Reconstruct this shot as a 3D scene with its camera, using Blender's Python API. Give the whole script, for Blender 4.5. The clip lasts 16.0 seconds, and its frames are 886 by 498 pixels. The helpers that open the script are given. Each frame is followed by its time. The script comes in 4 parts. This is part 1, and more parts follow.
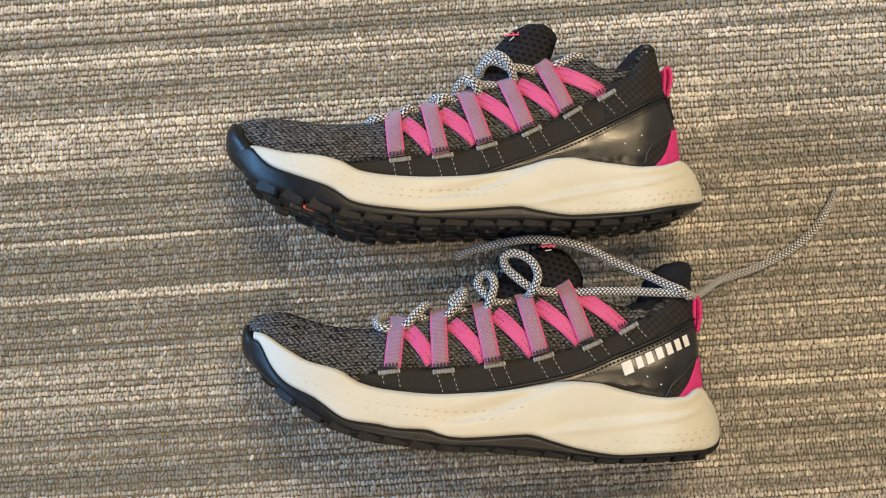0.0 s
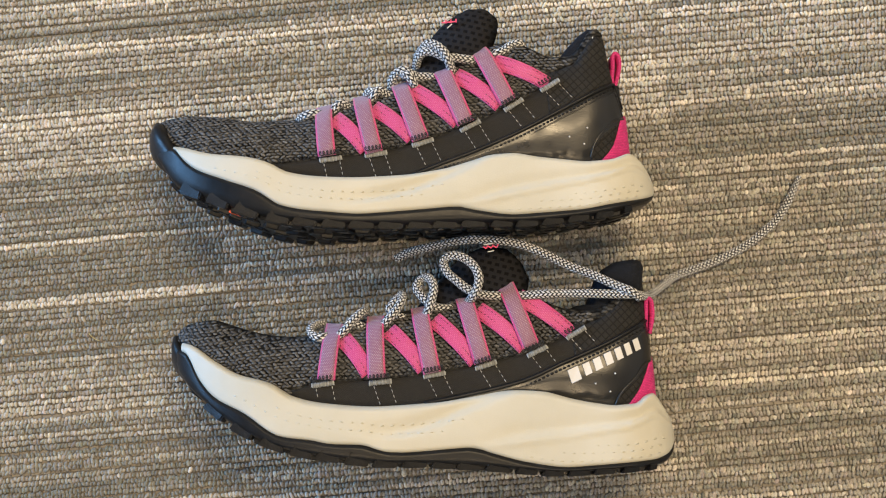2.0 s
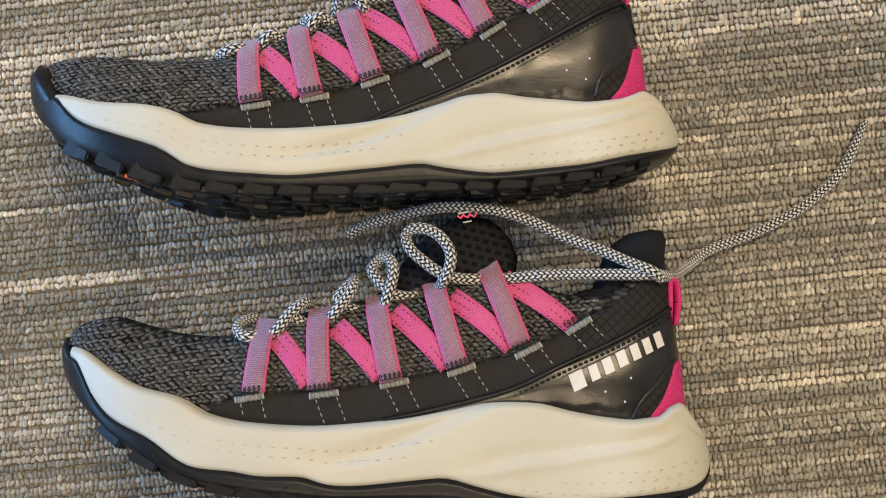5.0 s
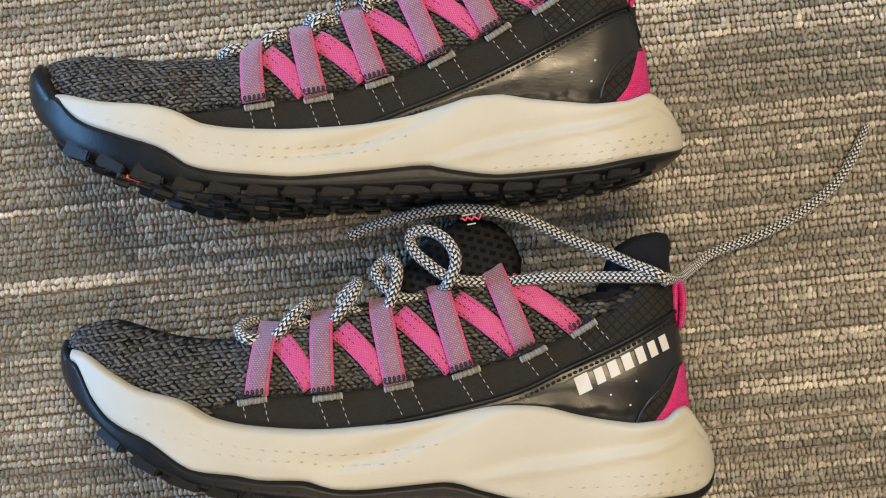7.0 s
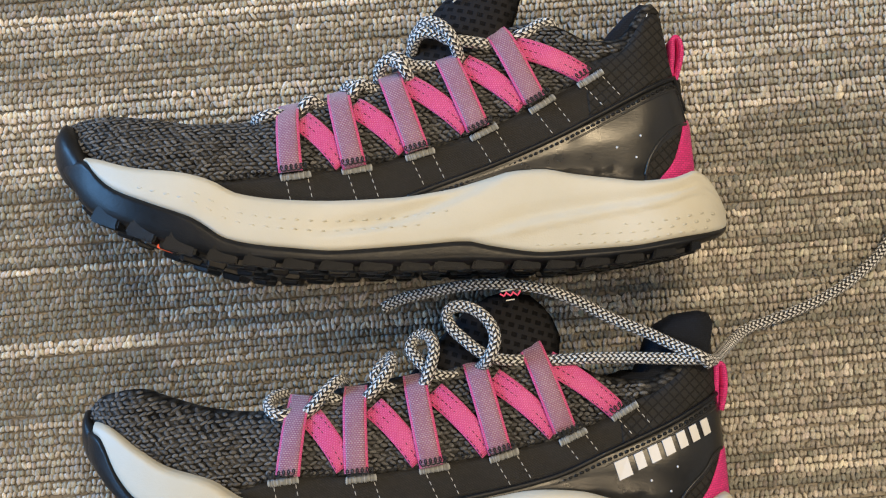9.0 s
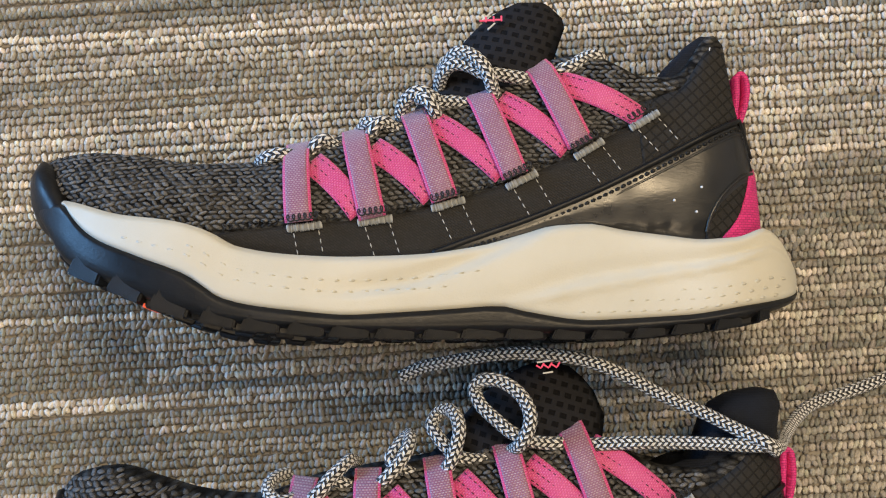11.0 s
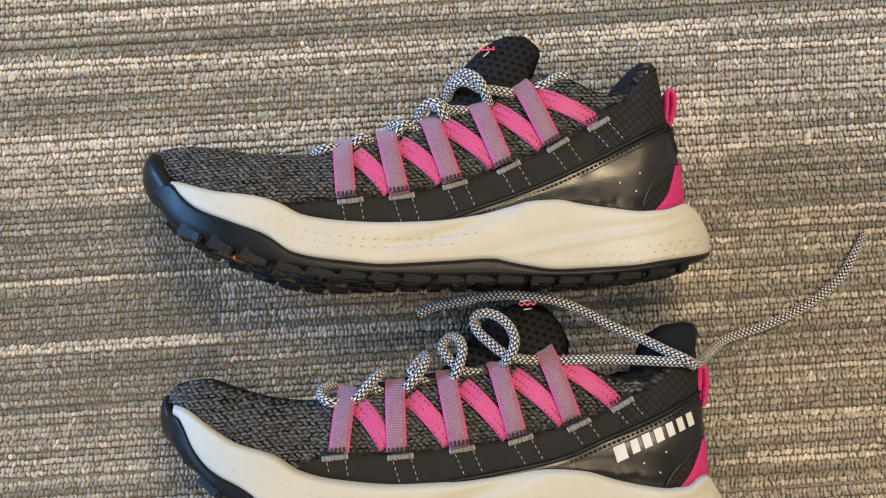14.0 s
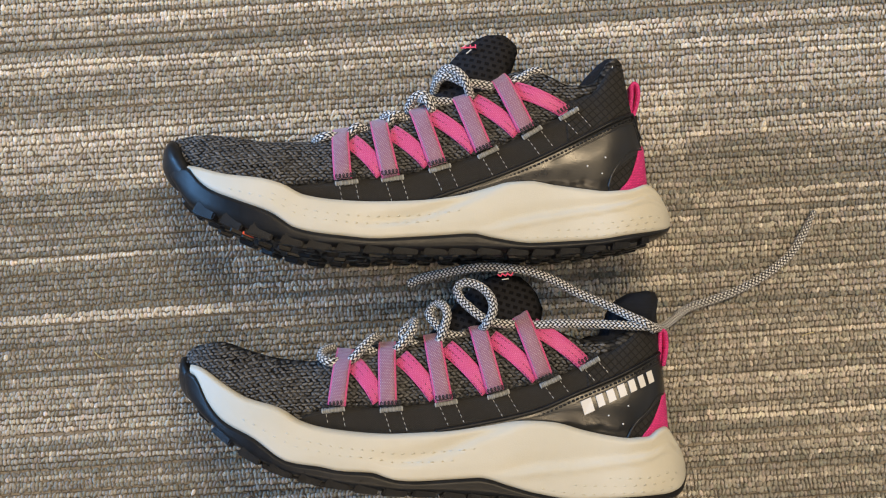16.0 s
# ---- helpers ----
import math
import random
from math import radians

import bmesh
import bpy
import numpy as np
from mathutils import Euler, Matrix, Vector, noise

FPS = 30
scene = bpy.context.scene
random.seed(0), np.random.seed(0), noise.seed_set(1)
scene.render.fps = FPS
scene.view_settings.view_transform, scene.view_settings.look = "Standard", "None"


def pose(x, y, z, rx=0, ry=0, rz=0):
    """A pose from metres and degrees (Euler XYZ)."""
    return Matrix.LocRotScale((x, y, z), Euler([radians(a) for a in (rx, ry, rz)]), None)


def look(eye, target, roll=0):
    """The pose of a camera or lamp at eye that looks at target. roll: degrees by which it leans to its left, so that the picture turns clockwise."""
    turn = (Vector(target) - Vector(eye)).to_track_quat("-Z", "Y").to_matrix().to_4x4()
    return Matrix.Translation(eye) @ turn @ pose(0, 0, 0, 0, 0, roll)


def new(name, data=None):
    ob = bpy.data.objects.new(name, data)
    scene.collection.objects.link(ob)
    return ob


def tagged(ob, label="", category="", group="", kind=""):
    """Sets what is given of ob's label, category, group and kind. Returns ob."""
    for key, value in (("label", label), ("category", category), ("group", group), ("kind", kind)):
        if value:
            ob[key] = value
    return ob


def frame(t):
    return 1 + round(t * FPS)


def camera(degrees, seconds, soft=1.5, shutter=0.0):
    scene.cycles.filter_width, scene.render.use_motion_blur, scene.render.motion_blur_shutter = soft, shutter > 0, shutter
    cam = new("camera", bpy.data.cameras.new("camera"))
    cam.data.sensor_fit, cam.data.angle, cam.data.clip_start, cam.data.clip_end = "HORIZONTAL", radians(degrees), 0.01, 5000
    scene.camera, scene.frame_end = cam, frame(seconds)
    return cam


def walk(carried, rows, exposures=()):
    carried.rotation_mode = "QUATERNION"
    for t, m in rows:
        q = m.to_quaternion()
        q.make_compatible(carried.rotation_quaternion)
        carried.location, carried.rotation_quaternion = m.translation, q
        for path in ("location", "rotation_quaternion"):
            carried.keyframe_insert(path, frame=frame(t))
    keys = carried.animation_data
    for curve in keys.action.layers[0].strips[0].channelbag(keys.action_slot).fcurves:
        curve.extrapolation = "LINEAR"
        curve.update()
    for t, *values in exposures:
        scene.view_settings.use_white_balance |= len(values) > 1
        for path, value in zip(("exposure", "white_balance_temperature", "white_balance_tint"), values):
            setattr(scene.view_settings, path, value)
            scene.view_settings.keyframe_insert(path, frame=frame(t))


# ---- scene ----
# The camera: held by hand above the floor, looking down.
cam = camera(42.0, 16.0, soft=1.15)
PATH = [
    (0, (-0.0274, -0.0447, 0.7281, 6.13, 0.24, -3.97)),
    (0.5, (0.0069, -0.0386, 0.7365, 5.52, 1.55, -4.18)),
    (1, (0.0234, -0.0265, 0.7347, 4.52, 1.85, -4.77)),
    (1.5, (0.0103, -0.0257, 0.7209, 4.59, 0.49, -5.05)),
    (2, (0.0141, -0.0182, 0.6949, 3.90, 0.74, -5.07)),
    (2.5, (0.0239, -0.0208, 0.6116, 4.42, 1.71, -5.05)),
    (3, (0.0316, -0.0086, 0.5865, 2.98, 1.98, -5.28)),
    (3.5, (0.0362, -0.0088, 0.5685, 2.79, 2.18, -5.34)),
    (4, (0.0436, -0.0145, 0.5584, 3.09, 2.63, -5.58)),
    (6.5, (0.0337, -0.0197, 0.5466, 3.40, 1.51, -6.12)),
    (7, (0.0312, -0.0182, 0.5468, 3.52, 1.36, -5.91)),
    (7.5, (0.0293, -0.0185, 0.5469, 4.05, 1.33, -5.72)),
    (8, (0.0239, -0.0123, 0.5468, 4.24, 1.00, -5.42)),
    (8.5, (0.0144, 0.0038, 0.5447, 3.56, 0.24, -5.10)),
    (9, (0.0083, 0.0128, 0.5358, 3.92, 0.12, -4.83)),
    (9.5, (0.0028, 0.0223, 0.5206, 4.15, 0.01, -4.50)),
    (10, (0.0038, 0.0327, 0.4824, 4.39, 0.71, -4.06)),
    (10.2, (0.0035, 0.0360, 0.4755, 4.25, 0.65, -3.95)),
    (12.3, (-0.0040, 0.0290, 0.4815, 5.75, -0.22, -3.62)),
    (12.5, (-0.0055, 0.0286, 0.4910, 5.71, -0.37, -3.58)),
    (13, (-0.0137, 0.0336, 0.5265, 4.21, -1.27, -3.43)),
    (13.5, (-0.0184, 0.0201, 0.5752, 4.67, -1.37, -3.57)),
    (14, (-0.0147, 0.0056, 0.6227, 4.98, -0.84, -3.65)),
    (14.5, (-0.0110, -0.0015, 0.6528, 4.85, -0.55, -3.65)),
    (15, (-0.0060, -0.0066, 0.6718, 4.75, -0.25, -3.62)),
    (15.5, (-0.0012, -0.0089, 0.6827, 4.67, 0.00, -3.56)),
    (16, (-0.0008, -0.0111, 0.6897, 4.72, -0.04, -3.69)),
]
EXPOSURES = [(0.0, 0.13, 6950, 8.5), (2.0, 0.11, 6900, 9), (3.2, 0.0, 6640, 8.5), (9.0, 0.0, 6620, 8.5), (12.5, 0.03, 6680, 10), (14.5, 0.0, 6600, 10), (16.0, -0.02, 6600, 10.5)]
walk(cam, [(t, pose(*place)) for t, place in PATH], EXPOSURES)

# ---- world and light ----
world = bpy.data.worlds.new("world")
scene.world = world
world.use_nodes = True
world.node_tree.nodes["Background"].inputs[0].default_value = (0.75, 0.82, 1.0, 1)
world.node_tree.nodes["Background"].inputs[1].default_value = 0.3


def area_lamp(name, at, target, size_x, size_y, power, colour):
    data = bpy.data.lights.new(name, "AREA")
    data.shape, data.size, data.size_y, data.energy, data.color = "RECTANGLE", size_x, size_y, power, colour
    lamp = new(name, data)
    lamp.matrix_world = look(at, target)
    return lamp


area_lamp("ceiling_panel_lamp", (0.75, 1.0, 2.62), (0.75, 1.0, 0), 1.2, 0.6, 70, (1.0, 0.775, 0.49))
area_lamp("ceiling_panel_lamp", (0.1, -0.9, 2.62), (0.1, -0.9, 0), 1.2, 0.6, 30, (1.0, 0.765, 0.49))
area_lamp("window_daylight", (-2.44, 0.9, 0.75), (0, 0.1, 0.1), 1.7, 0.9, 118, (0.20, 0.50, 1.0))
scene.view_settings.exposure = -0.05

# ---- materials ----


def material(name, colour, rough=0.6, metal=0.0, sheen=0.0, gloss=0.5):
    mat = bpy.data.materials.new(name)
    mat.use_nodes = True
    shader = mat.node_tree.nodes["Principled BSDF"]
    shader.inputs["Base Color"].default_value = (*colour, 1)
    shader.inputs["Roughness"].default_value = rough
    shader.inputs["Metallic"].default_value = metal
    shader.inputs["Sheen Weight"].default_value = sheen
    shader.inputs["Specular IOR Level"].default_value = gloss
    return mat


class Nodes:
    """Short forms for building a node material."""

    def __init__(self, mat):
        self.tree = mat.node_tree
        self.shader = self.tree.nodes["Principled BSDF"]

    def node(self, kind, **values):
        made = self.tree.nodes.new(kind)
        for key, value in values.items():
            made.inputs[key.replace("_", " ")].default_value = value
        return made

    def link(self, a, b):
        self.tree.links.new(a, b)

    def math(self, op, a, b=0.0):
        made = self.tree.nodes.new("ShaderNodeMath")
        made.operation = op
        for n, v in enumerate((a, b)):
            if isinstance(v, (int, float)):
                made.inputs[n].default_value = v
            else:
                self.link(v, made.inputs[n])
        return made.outputs[0]

    def coords(self, scale=(1, 1, 1), turn=0.0, kind="Object"):
        tex = self.tree.nodes.new("ShaderNodeTexCoord")
        mapping = self.tree.nodes.new("ShaderNodeMapping")
        mapping.inputs["Scale"].default_value = scale
        mapping.inputs["Rotation"].default_value = (0, 0, radians(turn))
        self.link(tex.outputs[kind], mapping.inputs["Vector"])
        return mapping.outputs[0]

    def noise(self, vector, scale, detail=3.0, rough=0.55):
        made = self.node("ShaderNodeTexNoise", Scale=scale, Detail=detail, Roughness=rough)
        self.link(vector, made.inputs["Vector"])
        return made.outputs["Fac"]

    def ramp(self, fac, stops):
        made = self.tree.nodes.new("ShaderNodeValToRGB")
        ramp = made.color_ramp
        while len(ramp.elements) < len(stops):
            ramp.elements.new(0.5)
        for element, (at, colour) in zip(ramp.elements, stops):
            element.position, element.color = at, (*colour, 1)
        self.link(fac, made.inputs[0])
        return made.outputs[0]

    def mix(self, fac, a, b):
        made = self.tree.nodes.new("ShaderNodeMix")
        made.data_type = "RGBA"
        for socket, v in ((0, fac), (6, a), (7, b)):
            if isinstance(v, (int, float)):
                made.inputs[socket].default_value = v
            elif isinstance(v, tuple):
                made.inputs[socket].default_value = (*v, 1)
            else:
                self.link(v, made.inputs[socket])
        return made.outputs[2]

    def bump(self, height, distance, strength=1.0):
        made = self.node("ShaderNodeBump", Strength=strength, Distance=distance)
        self.link(height, made.inputs["Height"])
        if self.shader.inputs["Normal"].is_linked:
            self.link(self.shader.inputs["Normal"].links[0].from_socket, made.inputs["Normal"])
        self.link(made.outputs[0], self.shader.inputs["Normal"])

    def colour(self, socket):
        self.link(socket, self.shader.inputs["Base Color"])

    def rough(self, socket):
        self.link(socket, self.shader.inputs["Roughness"])


def foam():
    mat = material("white_foam", (0.74, 0.70, 0.60), 0.55)
    n = Nodes(mat)
    c = n.coords()
    n.colour(n.ramp(n.noise(c, 22, 4), [(0.3, (0.440, 0.424, 0.350)), (0.7, (0.500, 0.486, 0.416))]))
    n.bump(n.noise(c, 1500, 2), 0.0004, 0.25)
    n.bump(n.noise(c, 60, 2), 0.002, 0.12)
    return mat


def rubber():
    mat = material("black_rubber", (0.018, 0.019, 0.021), 0.5, gloss=0.22)
    n = Nodes(mat)
    c = n.coords()
    n.colour(n.ramp(n.noise(c, 70, 5), [(0.3, (0.004, 0.0045, 0.005)), (0.75, (0.011, 0.0115, 0.013))]))
    n.rough(n.ramp(n.noise(c, 300, 3), [(0.2, (0.32,) * 3), (0.8, (0.46,) * 3)]))
    n.bump(n.noise(c, 900, 2), 0.0003, 0.3)
    return mat


def knit():
    """Coarse slanted knit: dark and grey yarns in short overlapping loops."""
    mat = material("grey_knit", (0.05, 0.05, 0.055), 0.85, gloss=0.15)
    n = Nodes(mat)
    c = n.coords()
    warp = n.tree.nodes.new("ShaderNodeTexNoise")
    warp.inputs["Scale"].default_value = 130
    n.link(c, warp.inputs["Vector"])
    add = n.tree.nodes.new("ShaderNodeVectorMath")
    add.operation = "MULTIPLY_ADD"
    n.link(warp.outputs["Color"], add.inputs[0])
    add.inputs[1].default_value = (0.0016, 0.0016, 0.0)
    n.link(c, add.inputs[2])
    turned = n.tree.nodes.new("ShaderNodeMapping")
    turned.inputs["Rotation"].default_value = (0, 0, radians(-22))
    turned.inputs["Scale"].default_value = (290, 560, 60)
    n.link(add.outputs[0], turned.inputs["Vector"])
    loops = n.node("ShaderNodeTexVoronoi", Scale=1.0, Randomness=0.62)
    n.link(turned.outputs[0], loops.inputs["Vector"])
    split = n.tree.nodes.new("ShaderNodeSeparateColor")
    n.link(loops.outputs["Color"], split.inputs[0])
    body = n.ramp(loops.outputs["Distance"], [(0.12, (1.0,) * 3), (0.45, (0.55,) * 3), (0.70, (0.06,) * 3)])
    yarn = n.ramp(split.outputs[0], [(0.0, (0.028, 0.028, 0.027)), (0.5, (0.06, 0.06, 0.058)), (1.0, (0.11, 0.108, 0.105))])
    fine = n.ramp(n.noise(n.coords((1, 3.5, 1), -22), 1100, 2), [(0.3, (0.45,) * 3), (0.7, (1.3,) * 3)])
    shade = yarn
    for factor in (body, fine):
        mul = n.tree.nodes.new("ShaderNodeVectorMath")
        mul.operation = "MULTIPLY"
        n.link(shade, mul.inputs[0])
        n.link(factor, mul.inputs[1])
        shade = mul.outputs[0]
    n.colour(shade)
    n.bump(n.math("SUBTRACT", 1.0, loops.outputs["Distance"]), 0.0013, 0.85)
    n.bump(n.noise(c, 1700, 2), 0.0004, 0.45)
    return mat


def yarn():
    mat = material("melange_yarn", (0.08, 0.08, 0.08), 0.85, gloss=0.15)
    n = Nodes(mat)
    geo = n.tree.nodes.new("ShaderNodeNewGeometry")
    tone = n.ramp(geo.outputs["Random Per Island"], [(0.0, (0.078, 0.077, 0.076)), (0.45, (0.112, 0.110, 0.108)), (0.8, (0.138, 0.136, 0.133)), (1.0, (0.175, 0.172, 0.168))])
    fibre = n.ramp(n.noise(n.coords((1, 2.5, 1), -10), 1500, 2), [(0.3, (0.5,) * 3), (0.7, (1.3,) * 3)])
    mul = n.tree.nodes.new("ShaderNodeVectorMath")
    mul.operation = "MULTIPLY"
    n.link(tone, mul.inputs[0])
    n.link(fibre, mul.inputs[1])
    n.colour(mul.outputs[0])
    n.bump(n.noise(n.coords((1, 2.5, 1), -10), 1500, 2), 0.0005, 0.6)
    return mat


def woven(name, colour, pitch, depth, rough=0.75, turn=0.0):
    """Plain weave with a fine thread relief."""
    mat = material(name, colour, rough, gloss=0.2)
    n = Nodes(mat)
    c = n.coords(turn=turn)
    brick = n.node("ShaderNodeTexBrick", Scale=1.0, Mortar_Size=pitch * 0.16, Mortar_Smooth=0.6, Brick_Width=pitch * 2, Row_Height=pitch)
    n.link(c, brick.inputs["Vector"])
    low, high = tuple(v * 0.6 for v in colour), tuple(v * 1.35 for v in colour)
    brick.inputs["Color1"].default_value = (*high, 1)
    brick.inputs["Color2"].default_value = (*colour, 1)
    brick.inputs["Mortar"].default_value = (*low, 1)
    wear = n.noise(c, 90, 4)
    n.colour(n.mix(n.ramp(wear, [(0.4, (0, 0, 0)), (0.8, (0.5, 0.5, 0.5))]), brick.outputs["Color"], high))
    n.bump(n.math("SUBTRACT", 1.0, brick.outputs["Fac"]), depth, 0.7)
    return mat


def ripstop():
    """Black fabric with a raised diamond grid."""
    mat = material("black_ripstop", (0.02, 0.02, 0.021), 0.75, gloss=0.2)
    n = Nodes(mat)
    c = n.coords(turn=52)
    brick = n.node("ShaderNodeTexBrick", Scale=1.0, Mortar_Size=0.00038, Mortar_Smooth=0.4, Brick_Width=0.0034, Row_Height=0.0030)
    brick.offset = 0.0
    n.link(c, brick.inputs["Vector"])
    brick.inputs["Color1"].default_value = (0.0165, 0.016, 0.0155, 1)
    brick.inputs["Color2"].default_value = (0.021, 0.0205, 0.020, 1)
    brick.inputs["Mortar"].default_value = (0.0075, 0.0075, 0.0075, 1)
    n.colour(brick.outputs["Color"])
    n.bump(n.math("SUBTRACT", 1.0, brick.outputs["Fac"]), 0.0004, 0.55)
    n.bump(n.noise(n.coords((1, 1, 1)), 1500, 2), 0.0004, 0.6)
    return mat


def glossy_leather():
    mat = material("glossy_black_synthetic", (0.007, 0.007, 0.0068), 0.28)
    n = Nodes(mat)
    c = n.coords()
    n.rough(n.ramp(n.noise(c, 90, 5), [(0.3, (0.25,) * 3), (0.7, (0.42,) * 3)]))
    n.bump(n.noise(n.coords((1, 2.2, 1), 25), 420, 3), 0.0005, 0.13)
    n.bump(n.noise(n.coords((1, 1.8, 1), 20), 30, 1), 0.006, 0.07)
    return mat


def perforated():
    """Dark fabric with rows of small oblong dimples."""
    mat = material("perforated_black_fabric", (0.022, 0.023, 0.026), 0.85, gloss=0.15)
    n = Nodes(mat)
    c = n.coords((1, 1, 1), 20)
    brick = n.node("ShaderNodeTexBrick", Scale=1.0, Mortar_Size=0.0011, Mortar_Smooth=0.25, Brick_Width=0.0042, Row_Height=0.0036)
    n.link(c, brick.inputs["Vector"])
    n.colour(n.mix(brick.outputs["Fac"], (0.0025, 0.0025, 0.003), (0.013, 0.013, 0.015)))
    n.bump(brick.outputs["Fac"], 0.0009, 0.8)
    n.bump(n.noise(n.coords(), 1600, 2), 0.0003, 0.4)
    return mat


def webbing(name, ground, thread, thread_share):
    """Woven strap: rows of short threads, by the strap's own length and width."""
    mat = material(name, ground, 0.5, sheen=0.3)
    n = Nodes(mat)
    uv = n.coords(kind="UV")
    brick = n.node("ShaderNodeTexBrick", Scale=1.0, Mortar_Size=0.00026, Mortar_Smooth=0.5, Brick_Width=0.00115, Row_Height=0.00075)
    n.link(uv, brick.inputs["Vector"])
    brick.inputs["Color1"].default_value = (*thread, 1)
    brick.inputs["Color2"].default_value = (*(g + (t - g) * thread_share for g, t in zip(ground, thread)), 1)
    brick.inputs["Mortar"].default_value = (*ground, 1)
    wear = n.noise(n.coords(), 160, 3)
    n.colour(n.mix(n.ramp(wear, [(0.35, (0, 0, 0)), (0.8, (0.45,) * 3)]), brick.outputs["Color"], ground))
    n.bump(n.math("SUBTRACT", 1.0, brick.outputs["Fac"]), 0.0004, 0.7)
    return mat


def braid():
    """Round lace: white chevrons in a black braid, by the lace's length and girth."""
    mat = material("black_and_white_braid", (0.5, 0.5, 0.5), 0.7, sheen=0.2)
    n = Nodes(mat)
    uv = n.tree.nodes.new("ShaderNodeTexCoord")
    split = n.tree.nodes.new("ShaderNodeSeparateXYZ")
    n.link(uv.outputs["UV"], split.inputs[0])
    around = n.math("MULTIPLY", split.outputs["X"], 10.0)
    along = n.math("MULTIPLY", split.outputs["Y"], 1 / 0.0023)
    cross = n.math("FRACT", around)
    odd = n.math("MULTIPLY", n.math("FRACT", n.math("MULTIPLY", n.math("FLOOR", around), 0.5)), 2.0)
    lean = n.math("MULTIPLY", cross, n.math("SUBTRACT", n.math("MULTIPLY", odd, 0.9), 0.45))
    column = n.math("FRACT", n.math("ADD", n.math("ADD", along, lean), n.math("MULTIPLY", odd, 0.02)))
    rim = n.math("PINGPONG", column, 0.25)
    inside = n.math("GREATER_THAN", n.math("PINGPONG", cross, 0.5), 0.10)
    white = n.math("MULTIPLY", n.math("GREATER_THAN", column, 0.47), inside)
    n.colour(n.mix(white, (0.004, 0.0045, 0.006), (0.78, 0.78, 0.77)))
    n.bump(n.math("MULTIPLY", rim, 4.0), 0.0007, 0.9)
    return mat


def carpet_pile():
    mat = material("loop_pile_yarn", (0.2, 0.18, 0.15), 0.9, sheen=0.1, gloss=0.1)
    n = Nodes(mat)
    attr = n.tree.nodes.new("ShaderNodeAttribute")
    attr.attribute_name = "yarn"
    c = n.coords()
    fibre = n.ramp(n.noise(n.coords((1, 0.35, 1)), 2600, 2), [(0.25, (0.62,) * 3), (0.75, (1.25,) * 3)])
    mul = n.tree.nodes.new("ShaderNodeVectorMath")
    mul.operation = "MULTIPLY"
    n.link(attr.outputs["Color"], mul.inputs[0])
    n.link(fibre, mul.inputs[1])
    n.colour(mul.outputs[0])
    n.bump(n.noise(c, 2200, 2), 0.0006, 0.6)
    return mat


def plaster(name, colour):
    mat = material(name, colour, 0.85)
    n = Nodes(mat)
    c = n.coords()
    n.colour(n.ramp(n.noise(c, 1.2, 4), [(0.3, tuple(v * 0.94 for v in colour)), (0.7, colour)]))
    n.bump(n.noise(c, 90, 3), 0.002, 0.3)
    return mat


def grey_thread():
    mat = material("grey_thread", (0.30, 0.31, 0.30), 0.65, sheen=0.2)
    n = Nodes(mat)
    geo = n.tree.nodes.new("ShaderNodeNewGeometry")
    n.colour(n.ramp(geo.outputs["Random Per Island"], [(0.0, (0.13, 0.135, 0.13)), (0.6, (0.24, 0.25, 0.245)), (1.0, (0.33, 0.34, 0.33))]))
    n.bump(n.noise(n.coords(), 1800, 2), 0.0003, 0.4)
    return mat


FOAM, RUBBER, KNIT, RIPSTOP, GLOSS, PERF = foam(), rubber(), knit(), ripstop(), glossy_leather(), perforated()
OVERLAY = woven("black_overlay_weave", (0.0205, 0.0195, 0.018), 0.0008, 0.0005, 0.75, 38)
LINING = woven("dark_navy_lining", (0.008, 0.010, 0.015), 0.0008, 0.0002, 0.9)
MAUVE = webbing("mauve_webbing", (0.21, 0.070, 0.14), (0.44, 0.34, 0.38), 0.45)
PINK = webbing("hot_pink_webbing", (0.50, 0.030, 0.165), (0.70, 0.14, 0.32), 0.5)
PINK_TAPE = woven("hot_pink_tape", (0.50, 0.032, 0.165), 0.0009, 0.0002, 0.5)
GREY_THREAD = grey_thread()
WHITE_THREAD = material("white_thread", (0.50, 0.50, 0.48), 0.7)
BLACK_THREAD = material("black_thread", (0.008, 0.008, 0.008), 0.8)
WHITE_PRINT = material("white_print", (0.58, 0.58, 0.57), 0.5)
ORANGE = material("orange_red_rubber", (0.75, 0.09, 0.02), 0.5)
PINK_THREAD = material("pink_thread", (0.75, 0.06, 0.16), 0.6)
BRAID, PILE, YARN = braid(), carpet_pile(), yarn()
# Ceiling colour is darkened, standing in for whoever blocks its reflection overhead.
WALL_PAINT, DIMMED_CEILING = plaster("wall_paint", (0.62, 0.60, 0.56)), plaster("dimmed_ceiling_paint", (0.55, 0.54, 0.51))
BACKING = woven("carpet_backing", (0.20, 0.18, 0.15), 0.003, 0.0008, 0.95)

# ---- building helpers ----


def mesh_object(name, verts, faces, mat, parent=None, smooth=True, uv=None, label=""):
    data = bpy.data.meshes.new(name)
    data.from_pydata([tuple(v) for v in verts], [], faces)
    data.materials.append(mat)
    if uv is not None:
        layer = data.uv_layers.new(name="UVMap")
        index = np.empty(len(data.loops), dtype=np.int32)
        data.loops.foreach_get("vertex_index", index)
        layer.data.foreach_set("uv", np.asarray(uv, dtype=np.float32)[index].ravel())
    if smooth:
        data.polygons.foreach_set("use_smooth", [True] * len(data.polygons))
    data.update()
    ob = new(name, data)
    ob.parent = parent
    if label:
        tagged(ob, label=label)
    return ob


